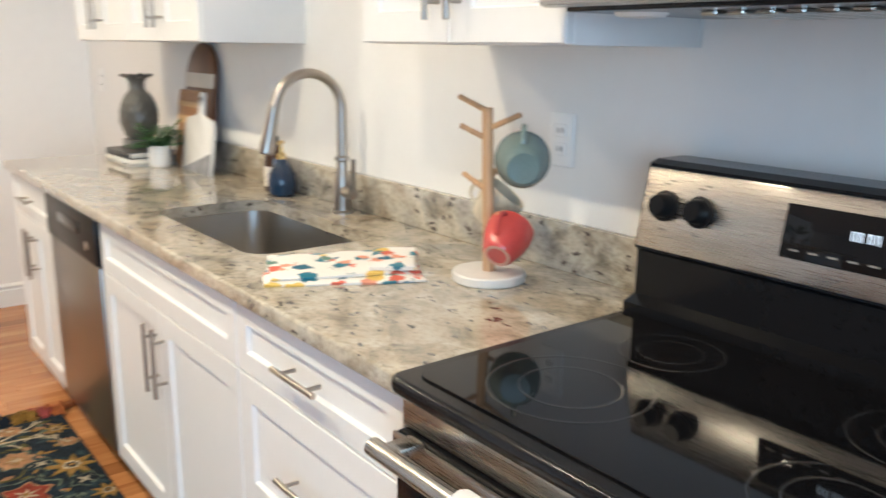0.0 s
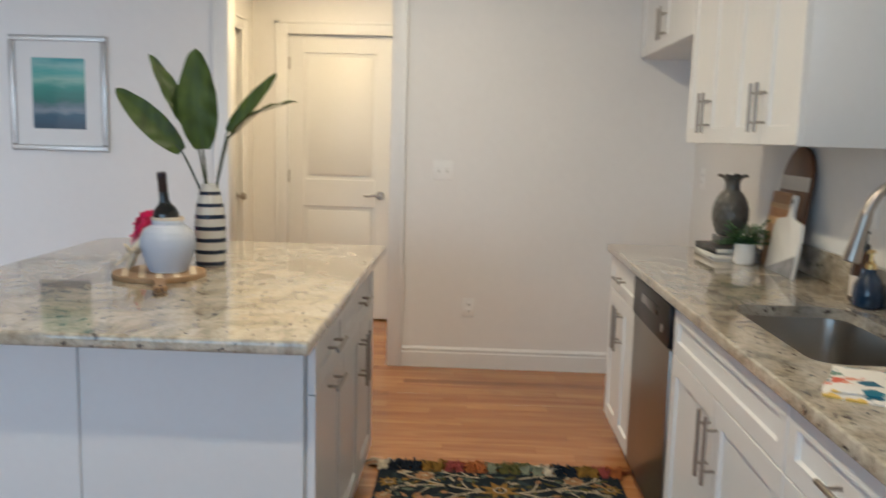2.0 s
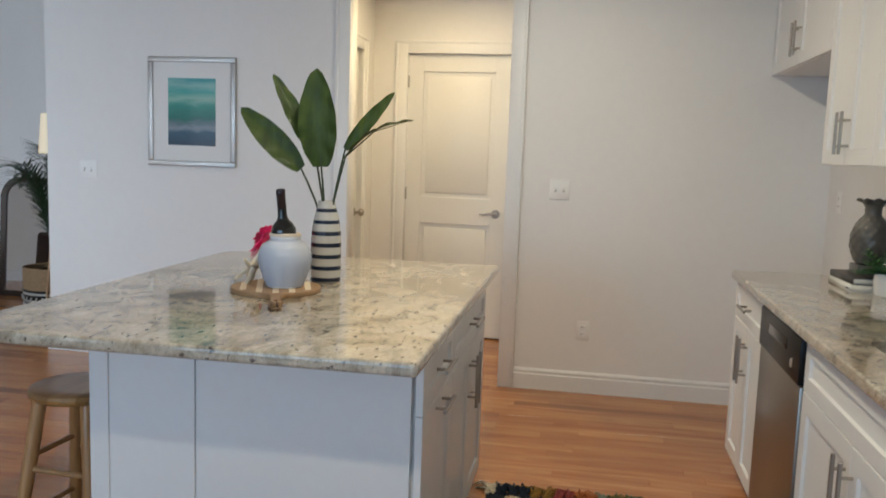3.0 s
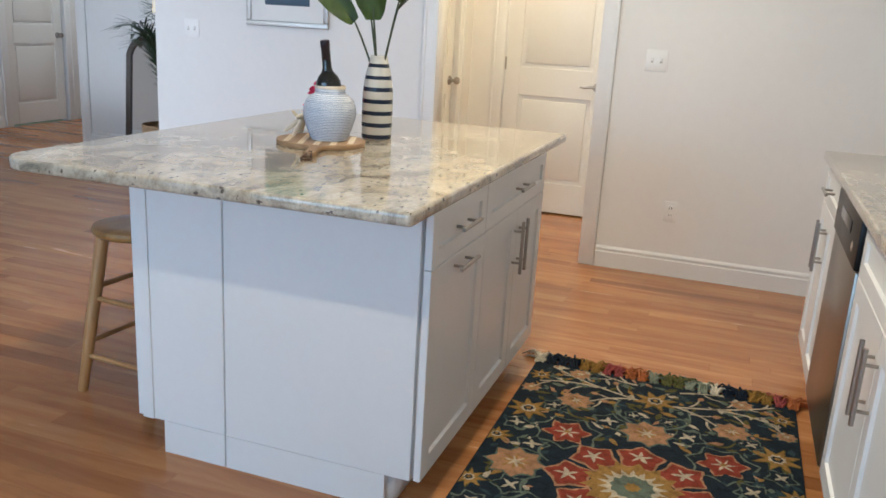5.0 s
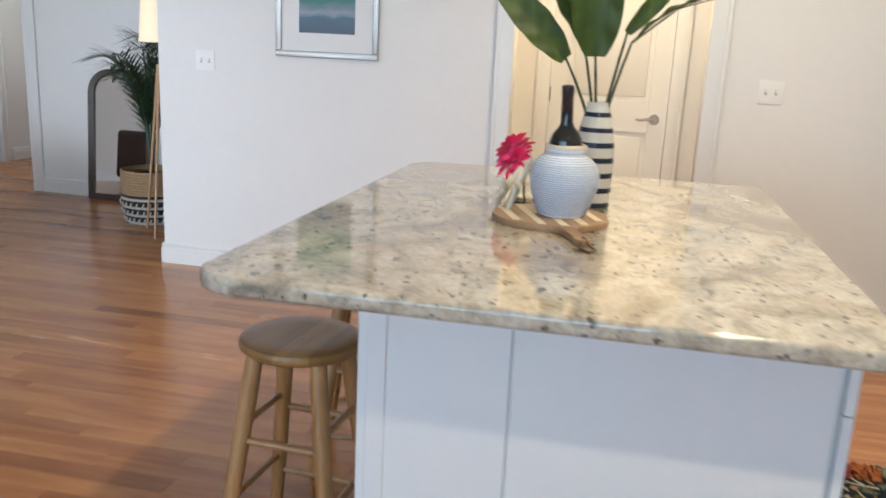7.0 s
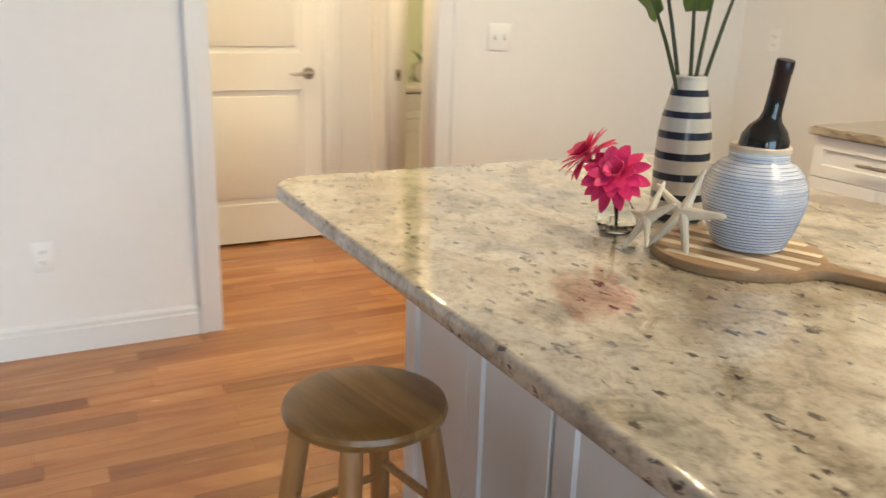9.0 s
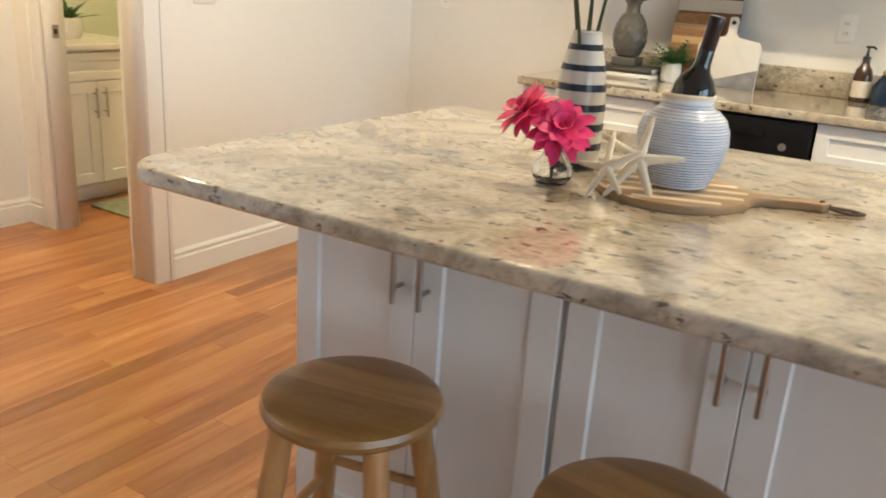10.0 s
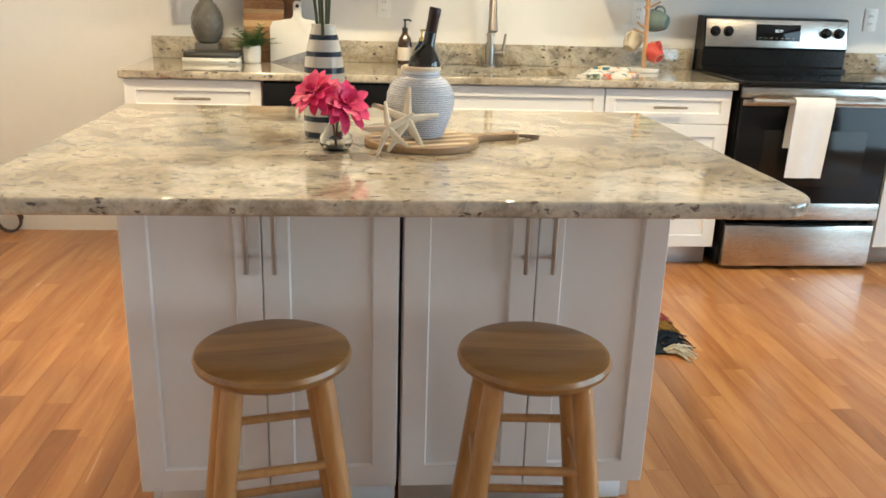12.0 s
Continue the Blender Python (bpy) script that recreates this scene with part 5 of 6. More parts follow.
# round serving board with stripes and a handle
tray = thing("serving_board", "round light and dark striped wooden serving board with handle", "serving board", pose(2.262, -2.300, TOP, 0, 0, 21))
TRAYWOOD = wood_material("board_wood", (0.21, 0.125, 0.06), (0.33, 0.21, 0.11), (0.44, 0.295, 0.16), (0.15, 1, 1), 2.5, 0.45)
PALESTRIPE = wood_material("pale_strip", (0.60, 0.48, 0.32), (0.72, 0.61, 0.44), (0.78, 0.69, 0.54), (0.15, 1, 1), 2.5, 0.45)
R = 0.147
outline = [(R * math.cos(radians(a)), R * math.sin(radians(a))) for a in range(14, 347, 6)]
outline += [(0.155, -0.024), (0.175, -0.017), (0.245, -0.015), (0.272, -0.021), (0.285, -0.012), (0.288, 0.0), (0.285, 0.012), (0.272, 0.021), (0.245, 0.015), (0.175, 0.017), (0.155, 0.024)]
part("board", prism(bmesh.new(), outline, 0.0, 0.017, 0.003, 2), TRAYWOOD, tray)
for k in range(5):
    d = -0.105 + k * 0.052
    h = math.sqrt(max(0, (R - 0.006) ** 2 - (abs(d) + 0.011) ** 2))
    part("stripe", boxed(-h, h, d - 0.010, d + 0.010, 0.0172, 0.0178, 0.0002, segments=1), PALESTRIPE, tray, "pale wood stripe")
lp = bmesh.new()
tube(lp, [(0.27, 0, 0.018), (0.29, -0.012, 0.008), (0.32, -0.02, 0.004), (0.35, -0.008, 0.004), (0.33, 0.012, 0.004), (0.295, 0.006, 0.008), (0.275, 0.004, 0.018)], 0.003, 8)
part("leather_loop", lp, plain("dark_leather", (0.07, 0.035, 0.02), 0.6), tray, "dark leather hanging loop")

# ribbed crock with a wine bottle
crock = thing("ceramic_crock", "round white ceramic crock with thin blue ribbed lines", "crock", pose(2.258, -2.272, TOP + 0.0182) @ Matrix.Diagonal((0.885, 0.885, 0.955, 1)))
CP = [(0.064, 0.0), (0.068, 0.003), (0.080, 0.03), (0.092, 0.062), (0.0985, 0.09), (0.0965, 0.115), (0.086, 0.138), (0.070, 0.153), (0.058, 0.158), (0.055, 0.166), (0.056, 0.174)]


def along(prof, z):
    for (r0, z0_), (r1, z1_) in zip(prof, prof[1:]):
        if z0_ <= z <= z1_:
            return r0 + (r1 - r0) * (z - z0_) / max(1e-9, z1_ - z0_)
    return prof[-1][0]


dense = [(0, 0)] + [(along(CP, z) + 0.0010 * math.sin(z / 0.0056 * 2 * math.pi), z) for z in [0.174 * i / 150 for i in range(151)]]
dense += [(0.057, 0.180), (0.054, 0.183), (0.050, 0.180), (0.048, 0.16), (0.080, 0.12), (0.086, 0.09), (0.06, 0.012), (0, 0.012)]
part("body", lathe(bmesh.new(), dense, 64), STONEWARE, crock)
ln = bmesh.new()
z = 0.008
while z < 0.168:
    r = along(CP, z) + 0.0009
    lathe(ln, [(r - 0.0008, z - 0.0010), (r + 0.0004, z), (r - 0.0008, z + 0.0010)], 64)
    z += 0.0056
part("glaze_line", ln, LINEBLUE, crock, "thin blue glaze lines", kind="stuff")
part("rim", lathe(bmesh.new(), [(0.0475, 0.178), (0.049, 0.184), (0.0535, 0.1865), (0.058, 0.183), (0.058, 0.176)], 56), plain("bare_cream_rim", (0.66, 0.57, 0.45), 0.5), crock, "unglazed cream rim")
BOTTLEGLASS = plain("dark_wine_glass", (0.006, 0.007, 0.006), 0.05, vary=0.2, spec=0.7)
wb = thing("wine_bottle", "dark glass wine bottle standing in the crock", "bottle", pose(2.238, -2.270, TOP + 0.038, 1.5, 10, 0))
part("glass", lathe(bmesh.new(), [(0, 0), (0.038, 0), (0.041, 0.006), (0.041, 0.160), (0.0395, 0.174), (0.032, 0.190), (0.0195, 0.204), (0.0150, 0.218), (0.0138, 0.29), (0, 0.29)], 36), BOTTLEGLASS, wb)
part("capsule", lathe(bmesh.new(), [(0.0142, 0.243), (0.0146, 0.245), (0.0142, 0.283), (0.0152, 0.285), (0.0152, 0.303), (0.0135, 0.306), (0, 0.306)], 28), plain("wine_foil", (0.014, 0.006, 0.011), 0.3), wb, "dark foil capsule")

# tall striped vase with five big leaves
sv = thing("striped_vase", "tall cream ceramic vase with dark blue hand-painted bands", "vase", pose(2.010, -2.212, TOP) @ Matrix.Diagonal((1.05, 1.05, 1.0, 1)))
VP = [(0.046, 0.0), (0.050, 0.004), (0.0515, 0.05), (0.0515, 0.13), (0.0500, 0.17), (0.0455, 0.208), (0.0390, 0.240), (0.0325, 0.265), (0.0285, 0.282)]
vp_dense = [(0, 0)] + [(along(VP, 0.282 * i / 70), 0.282 * i / 70) for i in range(71)] + [(0.0295, 0.287), (0.0275, 0.290), (0.0245, 0.286), (0.0245, 0.20), (0, 0.20)]
part("body", lathe(bmesh.new(), vp_dense, 56), CREAMGLAZE, sv)
for k in range(7):
    z0_ = 0.004 + k * 0.0412
    h = 0.0145 if k < 5 else 0.0125
    part("band", lathe(bmesh.new(), [(along(VP, z0_) - 0.0002, z0_)] + [(along(VP, z0_ + h * i / 4) + 0.0006, z0_ + h * i / 4) for i in range(5)] + [(along(VP, z0_ + h) - 0.0002, z0_ + h)], 56), NAVYGLAZE, sv, "dark blue painted band")


def big_leaf_material():
    m, nt, b = nodes_of("strelitzia_leaf")
    v = coords(nt, (30, 30, 6))
    n1 = node(nt, "ShaderNodeTexNoise", Scale=1.0, Detail=4.0, Distortion=0.3)
    nt.links.new(v, n1.inputs["Vector"])
    n2 = node(nt, "ShaderNodeTexNoise", Scale=9.0, Detail=3.0)
    nt.links.new(coords(nt), n2.inputs["Vector"])
    f = mixed(nt, 0.45, n1.outputs[0], n2.outputs[0])
    nt.links.new(ramp(nt, f, [(0.32, (0.020, 0.034, 0.005)), (0.52, (0.044, 0.074, 0.010)), (0.7, (0.085, 0.120, 0.018))]).outputs[0], b.inputs["Base Color"])
    b.inputs["Roughness"].default_value = 0.45
    b.inputs["Specular IOR Level"].default_value = 0.3
    bump(nt, b, n1.outputs[0], 0.25, 0.002)
    return m


BIGLEAF = big_leaf_material()
STEM = plain("leaf_stem", (0.035, 0.05, 0.02), 0.5, vary=0.3)
SPRAY = thing("leaf_spray", "five large green artificial paddle leaves standing in the vase", "plant", pose(2.010, -2.212, TOP + 0.205))


def paddle(base, tip, width, face, sag=0.0, stem_from=(0, 0, 0), curl=0.0, waves=0.004):
    """One broad leaf: base and tip of the blade, half width, the way its face looks, and its stem."""
    base, tip, face = Vector(base), Vector(tip), Vector(face).normalized()
    d = tip - base
    side = d.cross(face).normalized()
    up = side.cross(d).normalized()
    bm = bmesh.new()
    n, c = 22, 6
    tops, lows = [], []
    for i in range(n + 1):
        f = i / n
        w = width * min(1.0, math.sin(math.pi * min(1, f * 0.92 + 0.06)) ** 0.62 * (1.05 - 0.25 * f))
        if i == n:
            w = 0.002
        p = base + d * f + up * (curl * math.sin(math.pi * f)) + Vector((0, 0, -sag * f * f))
        rt, rl = [], []
        for k in range(-c, c + 1):
            g = k / c
            q = p + side * (w * g) + up * (w * 0.22 * abs(g) ** 1.4 + waves * math.sin(f * 26 + g * 3) * abs(g))
            rt.append(bm.verts.new(q + up * 0.0006))
            rl.append(bm.verts.new(q - up * 0.0006))
        tops.append(rt)
        lows.append(rl)
    for i in range(n):
        for k in range(2 * c):
            bm.faces.new((tops[i][k], tops[i][k + 1], tops[i + 1][k + 1], tops[i + 1][k]))
            bm.faces.new((lows[i + 1][k], lows[i + 1][k + 1], lows[i][k + 1], lows[i][k]))
        for k in (0, 2 * c):
            bm.faces.new((tops[i][k], tops[i + 1][k], lows[i + 1][k], lows[i][k]))
    leaf = part("leaf", bm, BIGLEAF, SPRAY)
    sb_ = bmesh.new()
    s0 = Vector(stem_from)
    tube(sb_, [s0, s0.lerp(base, 0.35) + Vector((0, 0, 0.012)), s0.lerp(base, 0.7) + Vector((0, 0, 0.010)), base, base + d * 0.5 - up * 0.0015 + up * curl, base + d * 0.93 - up * 0.001 + up * (curl * 0.22) + Vector((0, 0, -sag * 0.86))],
         [0.0042, 0.004, 0.0038, 0.0032, 0.002, 0.0009], 8)
    part("stem", sb_, STEM, leaf, "dark green leaf stem")


# in the spray's own metres: x towards the range, y towards the sink wall
paddle((0.00, -0.098, 0.195), (0.02, -0.318, 0.405), 0.050, (0.95, 0.1, 0.35), 0.0, (0.0, -0.012, 0.0), 0.010)
paddle((-0.03, -0.055, 0.24), (-0.04, -0.222, 0.528), 0.036, (0.8, 0.55, 0.2), 0.0, (-0.008, -0.006, 0.0), 0.006)
paddle((0.01, -0.020, 0.205), (0.03, -0.035, 0.545), 0.073, (1.0, 0.05, 0.12), 0.0, (0.006, -0.002, 0.0), 0.012)
paddle((-0.02, 0.058, 0.27), (-0.06, 0.222, 0.475), 0.026, (0.35, 0.6, 0.7), 0.0, (-0.004, 0.008, 0.0), 0.010)
paddle((0.02, 0.072, 0.245), (0.06, 0.318, 0.375), 0.031, (0.2, 0.2, 1.0), 0.0, (0.006, 0.010, 0.0), 0.030)

# bud vase of glass with two pink flowers
CLEAR = glass_material("clear_glass", (0.98, 1.0, 0.99), 0.0, 1.45)
bv = thing("bud_vase", "small clear glass bud vase with round body", "vase", pose(2.046, -2.393, TOP))
part("glass", lathe(bmesh.new(), [(0, 0), (0.028, 0), (0.034, 0.004), (0.041, 0.020), (0.039, 0.036), (0.027, 0.052), (0.017, 0.066), (0.015, 0.080), (0.021, 0.092), (0.0195, 0.093), (0.0130, 0.080), (0.0150, 0.066), (0.025, 0.050), (0.036, 0.035), (0.038, 0.020), (0.030, 0.008), (0, 0.007)], 40), CLEAR, bv)
PINK = plain("pink_petal", (0.78, 0.032, 0.16), 0.5, vary=0.45, scale=30)
fw = thing("pink_flowers", "two bright pink artificial flowers in the bud vase", "flowers", pose(2.046, -2.393, TOP))


def bloom(centre, facing, size, seed):
    q = Vector(facing).to_track_quat("Z", "Y").to_matrix().to_4x4()
    m = Matrix.Translation(centre) @ q
    r_ = random.Random(seed)
    for ring, (count, L, el) in enumerate(((11, 1.0, 0), (11, 0.96, 20), (9, 0.84, 42), (6, 0.62, 64))):
        for k in range(count):
            bm = bmesh.new()
            a = 2 * math.pi * (k + 0.5 * ring + r_.uniform(-0.2, 0.2)) / count
            e = radians(el + r_.uniform(-9, 9))
            d = Vector((math.cos(a) * math.cos(e), math.sin(a) * math.cos(e), math.sin(e)))
            o = d * size * 0.08
            leaf_blade(bm, o, o + d * size * L * r_.uniform(0.88, 1.1), size * 0.19, sag=size * 0.20, n=8, thick=0.0004, shape=1.5)
            part("petal", bm, PINK, fw, "", m)
    ht = bmesh.new()
    lathe(ht, [(0, 0.0), (size * 0.14, size * 0.05), (size * 0.16, size * 0.16), (size * 0.08, size * 0.24), (0, size * 0.26)], 16, m)
    part("flower_heart", ht, plain("flower_heart", (0.45, 0.02, 0.08), 0.7), fw)
    sm = bmesh.new()
    c = Vector(centre)
    tube(sm, [(0, 0, 0.012), (c.x * 0.12, c.y * 0.12, 0.06), (c.x * 0.45, c.y * 0.45, 0.095), tuple(c)], 0.0026, 8)
    part("stem", sm, plain("flower_stem", (0.03, 0.06, 0.02), 0.5), fw)


bloom((-0.046, -0.045, 0.142), (-0.45, -0.50, 0.70), 0.060, 2)
bloom((0.024, -0.030, 0.116), (0.35, -0.70, 0.62), 0.064, 3)

# two dried starfish
STAR = plain("dried_starfish", (0.74, 0.67, 0.54), 0.85, vary=0.12, scale=40, relief=0.8, relief_scale=420)


def starfish(label, centre, m, length, seed):
    r_ = random.Random(seed)
    bm = bmesh.new()
    for k in range(5):
        a = radians(90 + 72 * k + r_.uniform(-7, 7))
        L = length * r_.uniform(0.92, 1.08)
        d = Vector((math.cos(a), math.sin(a), 0))
        s = Vector((-d.y, d.x, 0)) * r_.uniform(-0.1, 0.1)
        tube(bm, [d * (-length * 0.05), d * L * 0.12, d * L * 0.35 + s * L * 0.06, d * L * 0.7 + s * L * 0.16, d * L * 0.95 + s * L * 0.24, d * L + s * L * 0.26],
             [length * 0.12, length * 0.15, length * 0.112, length * 0.086, length * 0.06, length * 0.028], 10, 0.75)
    bmesh.ops.create_uvsphere(bm, u_segments=14, v_segments=8, radius=length * 0.15, matrix=Matrix.Diagonal((1, 1, 0.6, 1)))
    return tagged(part("starfish", bm, STAR, None, "", Matrix.Translation(centre) @ m), label, "starfish", "dried starfish", "")


starfish("pale dried starfish leaning against the crock", (2.218, -2.392, TOP + 0.076), pose(0, 0, 0, 68, 4, 8), 0.089, 4)
starfish("small pale dried starfish leaning in front of the crock", (2.172, -2.430, TOP + 0.059), pose(0, 0, 0, 60, -14, -10), 0.074, 9)

# ---- rug between island and sink ----
RX, RY, RHX, RHY = 2.43, -1.142, 0.846, 0.498
rug = thing("area_rug", "dark navy floral wool rug with multicoloured tassel fringe", "rug", pose(RX, RY, 0))


def pile_material(name, colour):
    m, nt, b = nodes_of(name)
    v = coords(nt)
    n1 = node(nt, "ShaderNodeTexNoise", Scale=40.0, Detail=3.0)
    n2 = node(nt, "ShaderNodeTexNoise", Scale=420.0, Detail=2.0)
    nt.links.new(v, n1.inputs["Vector"])
    nt.links.new(v, n2.inputs["Vector"])
    f = mixed(nt, 0.5, n1.outputs[0], n2.outputs[0])
    nt.links.new(ramp(nt, f, [(0.3, tuple(c * 0.38 for c in colour)), (0.7, tuple(min(1, c * 1.5) for c in colour))]).outputs[0], b.inputs["Base Color"])
    b.inputs["Roughness"].default_value = 0.95
    b.inputs["Specular IOR Level"].default_value = 0.15
    bump(nt, b, n2.outputs[0], 0.9, 0.003)
    return m


WOOL = {k: pile_material("wool_" + k, c) for k, c in dict(navy=(0.012, 0.019, 0.028), cream=(0.42, 0.36, 0.26), gold=(0.27, 0.155, 0.042), rust=(0.22, 0.042, 0.025), peach=(0.33, 0.18, 0.095),
                                                          sage=(0.105, 0.13, 0.10), olive=(0.085, 0.075, 0.024), teal=(0.026, 0.046, 0.055), wine=(0.18, 0.034, 0.045)).items()}
part("woven_ground", prism(bmesh.new(), rounded(-RHX, RHX, -RHY, RHY, (0.01,) * 4, 3), 0.0, 0.010, 0.004, 2), WOOL["navy"], rug, "dark navy wool ground")
motif = {k: bmesh.new() for k in WOOL}


rr2 = random.Random(21)


def tuft(colour, loop, level=0):
    """A tufted patch with the given outline, standing just proud of the ground."""
    pts = [(min(RHX - 0.006, max(-RHX + 0.006, x + rr2.uniform(-0.0025, 0.0025))), min(RHY - 0.006, max(-RHY + 0.006, y + rr2.uniform(-0.0025, 0.0025)))) for x, y in loop]
    bm = motif[colour]
    z1 = 0.0108 + 0.0007 * level
    lo = [bm.verts.new((x, y, 0.009)) for x, y in pts]
    hi = [bm.verts.new((x, y, z1)) for x, y in pts]
    n = len(pts)
    for i in range(n):
        bm.faces.new((lo[i], lo[(i + 1) % n], hi[(i + 1) % n], hi[i]))
    c = bm.verts.new((sum(p[0] for p in pts) / n, sum(p[1] for p in pts) / n, z1 + 0.0004))
    for i in range(n):
        bm.faces.new((hi[i], hi[(i + 1) % n], c))


def rosette(colour, cx, cy, r, lobes, depth=0.3, turn=0.0, level=0, sharp=1.0):
    n = lobes * 8
    tuft(colour, [(cx + r * (1 - depth * abs(math.sin(lobes * a / 2)) ** sharp) * math.cos(a + turn), cy + r * (1 - depth * abs(math.sin(lobes * a / 2)) ** sharp) * math.sin(a + turn)) for a in [2 * math.pi * i / n for i in range(n)]], level)


def sprig(colour, x0, y0, x1, y1, w0, w1, bend=0.0, level=0):
    a, b = Vector((x0, y0)), Vector((x1, y1))
    d = b - a
    nrm = Vector((-d.y, d.x)).normalized() if d.length else Vector((0, 1))
    left, right = [], []
    for i in range(9):
        f = i / 8
        p = a + d * f + nrm * bend * math.sin(math.pi * f)
        w = w0 + (w1 - w0) * f
        left.append(p + nrm * w)
        right.append(p - nrm * w)
    bm = motif[colour]
    z1 = 0.0108 + 0.0007 * level
    for u, v in zip(range(8), range(1, 9)):
        q = [bm.verts.new((min(RHX - 0.005, max(-RHX + 0.005, p.x)), min(RHY - 0.005, max(-RHY + 0.005, p.y)), z1)) for p in (left[u], left[v], right[v], right[u])]
        bm.faces.new(q)


def leaflet(colour, x, y, a, L, w, level=0):
    loop = []
    for s in (1, -1):
        for i in range(6):
            f = i / 5 if s > 0 else 1 - i / 5
            loop.append((x + L * f * math.cos(a) - s * w * math.sin(math.pi * f) * math.sin(a), y + L * f * math.sin(a) + s * w * math.sin(math.pi * f) * math.cos(a)))
    tuft(colour, loop, level)


def flower(x, y, r, kind, turn=0.0):
    if kind == "rust":
        rosette("sage", x, y, r * 1.42, 7, 0.22, turn + 0.4, -0.5)
        rosette("navy", x, y, r * 1.30, 7, 0.22, turn + 0.4, -0.2)
        rosette("peach", x, y, r * 1.0, 6, 0.30, turn, 0)
        rosette("rust", x, y, r * 0.90, 6, 0.32, turn, 1)
        rosette("cream", x, y, r * 0.50, 6, 0.80, turn, 2)
        rosette("gold", x, y, r * 0.12, 8, 0.2, turn, 3)
    elif kind == "peach":
        rosette("sage", x, y, r * 1.06, 8, 0.26, turn, -0.2)
        rosette("peach", x, y, r * 0.96, 8, 0.26, turn, 1)
        rosette("gold", x, y, r * 0.55, 8, 0.80, turn, 2)
        rosette("cream", x, y, r * 0.36, 6, 0.78, turn + 0.3, 3)
    elif kind == "gold":
        rosette("olive", x, y, r * 1.06, 8, 0.50, turn, 0)
        rosette("gold", x, y, r * 0.96, 8, 0.52, turn, 1)
        rosette("cream", x, y, r * 0.36, 8, 0.2, turn, 2)
        rosette("navy", x, y, r * 0.25, 6, 0.2, turn, 3)
        rosette("gold", x, y, r * 0.12, 6, 0.2, turn, 4)
    else:
        rosette("sage", x, y, r * 1.9, 5, 0.34, turn + 0.6, -0.5)
        rosette("navy", x, y, r * 1.62, 5, 0.34, turn + 0.6, -0.2)
        rosette("cream", x, y, r * 0.95, 4, 0.74, turn, 1)


def vine(x0, y0, x1, y1, bend, twigs, side):
    """A cream stem with short twigs that end in buds."""
    sprig("cream", x0, y0, x1, y1, 0.0062, 0.0042, bend, 1)
    a = math.atan2(y1 - y0, x1 - x0)
    for k in range(twigs):
        f = (k + 1.0) / (twigs + 0.6)
        x, y = x0 + (x1 - x0) * f, y0 + (y1 - y0) * f
        b = a + side * (0.75 if k % 2 else -0.75)
        L = 0.075 - 0.008 * k
        xe, ye = x + L * math.cos(b), y + L * math.sin(b)
        sprig("cream", x, y, xe, ye, 0.0048, 0.0032, 0.006 * side, 1)
        leaflet(("peach", "sage", "cream", "gold")[k % 4], xe, ye, b, 0.034, 0.012, 1)


for sx in (-1, 1):
    for sy in (-1, 1):
        flower(sx * 0.268, sy * 0.255, 0.088, "rust", 0.3 * sx)
        flower(sx * 0.386, sy * 0.42, 0.085, "gold", 0.5 * sy)
        flower(sx * 0.525, sy * 0.275, 0.070, "peach", 0.1)
        flower(sx * 0.770, sy * 0.305, 0.048, "peach", 0.5)
        flower(sx * 0.700, sy * 0.445, 0.050, "gold", 0.2)
        flower(sx * 0.150, sy * 0.470, 0.055, "gold", 0.9)
        flower(sx * 0.570, sy * 0.455, 0.040, "peach", 0.9)
        for x, y, r in ((0.415, 0.135, 0.036), (0.135, 0.345, 0.034), (0.455, 0.340, 0.026), (0.265, 0.430, 0.030), (0.500, 0.060, 0.022)):
            flower(sx * x, sy * y, r, "star", 0.3 * sx + sy)
        vine(sx * 0.635, sy * 0.060, sx * 0.800, sy * 0.420, 0.02 * sx * sy, 5, sx * sy)
        vine(sx * 0.640, sy * 0.070, sx * 0.545, sy * 0.225, -0.015 * sx * sy, 2, sx * sy)
        vine(sx * 0.680, sy * 0.200, sx * 0.640, sy * 0.440, -0.02 * sx * sy, 3, -sx * sy)
        vine(sx * 0.770, sy * 0.080, sx * 0.815, sy * 0.240, 0.01, 3, sx * sy)
        sprig("sage", sx * 0.44, sy * 0.06, sx * 0.62, sy * 0.12, 0.006, 0.004, 0.04 * sx * sy, 0)
        sprig("olive", sx * 0.40, sy * 0.20, sx * 0.45, sy * 0.29, 0.008, 0.004, 0.03 * sx * sy, 0)
        sprig("sage", sx * 0.05, sy * 0.27, sx * 0.17, sy * 0.30, 0.005, 0.004, 0.03 * sx * sy, 0)
for s in (-1, 1):
    flower(s * 0.378, 0.0, 0.095, "peach", 0.2)
    flower(s * 0.655, 0.0, 0.085, "gold", 0.4)
    flower(0.0, s * 0.365, 0.098, "peach", 0.1)
for k in range(8):
    a = 2 * math.pi * k / 8
    x, y = 0.192 * math.cos(a), 0.192 * math.sin(a)
    rosette("peach", x, y, 0.088, 5, 0.28, a, 0)
    rosette("rust", x, y, 0.077, 5, 0.30, a, 1)
    rosette("cream", x * 1.04, y * 1.04, 0.040, 5, 0.76, a, 2)
rosette("gold", 0, 0, 0.158, 14, 0.22, 0, 2.5)
rosette("cream", 0, 0, 0.108, 18, 0.30, 0.1, 3.2)
rosette("sage", 0, 0, 0.070, 12, 0.14, 0, 4)
rosette("gold", 0, 0, 0.026, 8, 0.2, 0, 5)
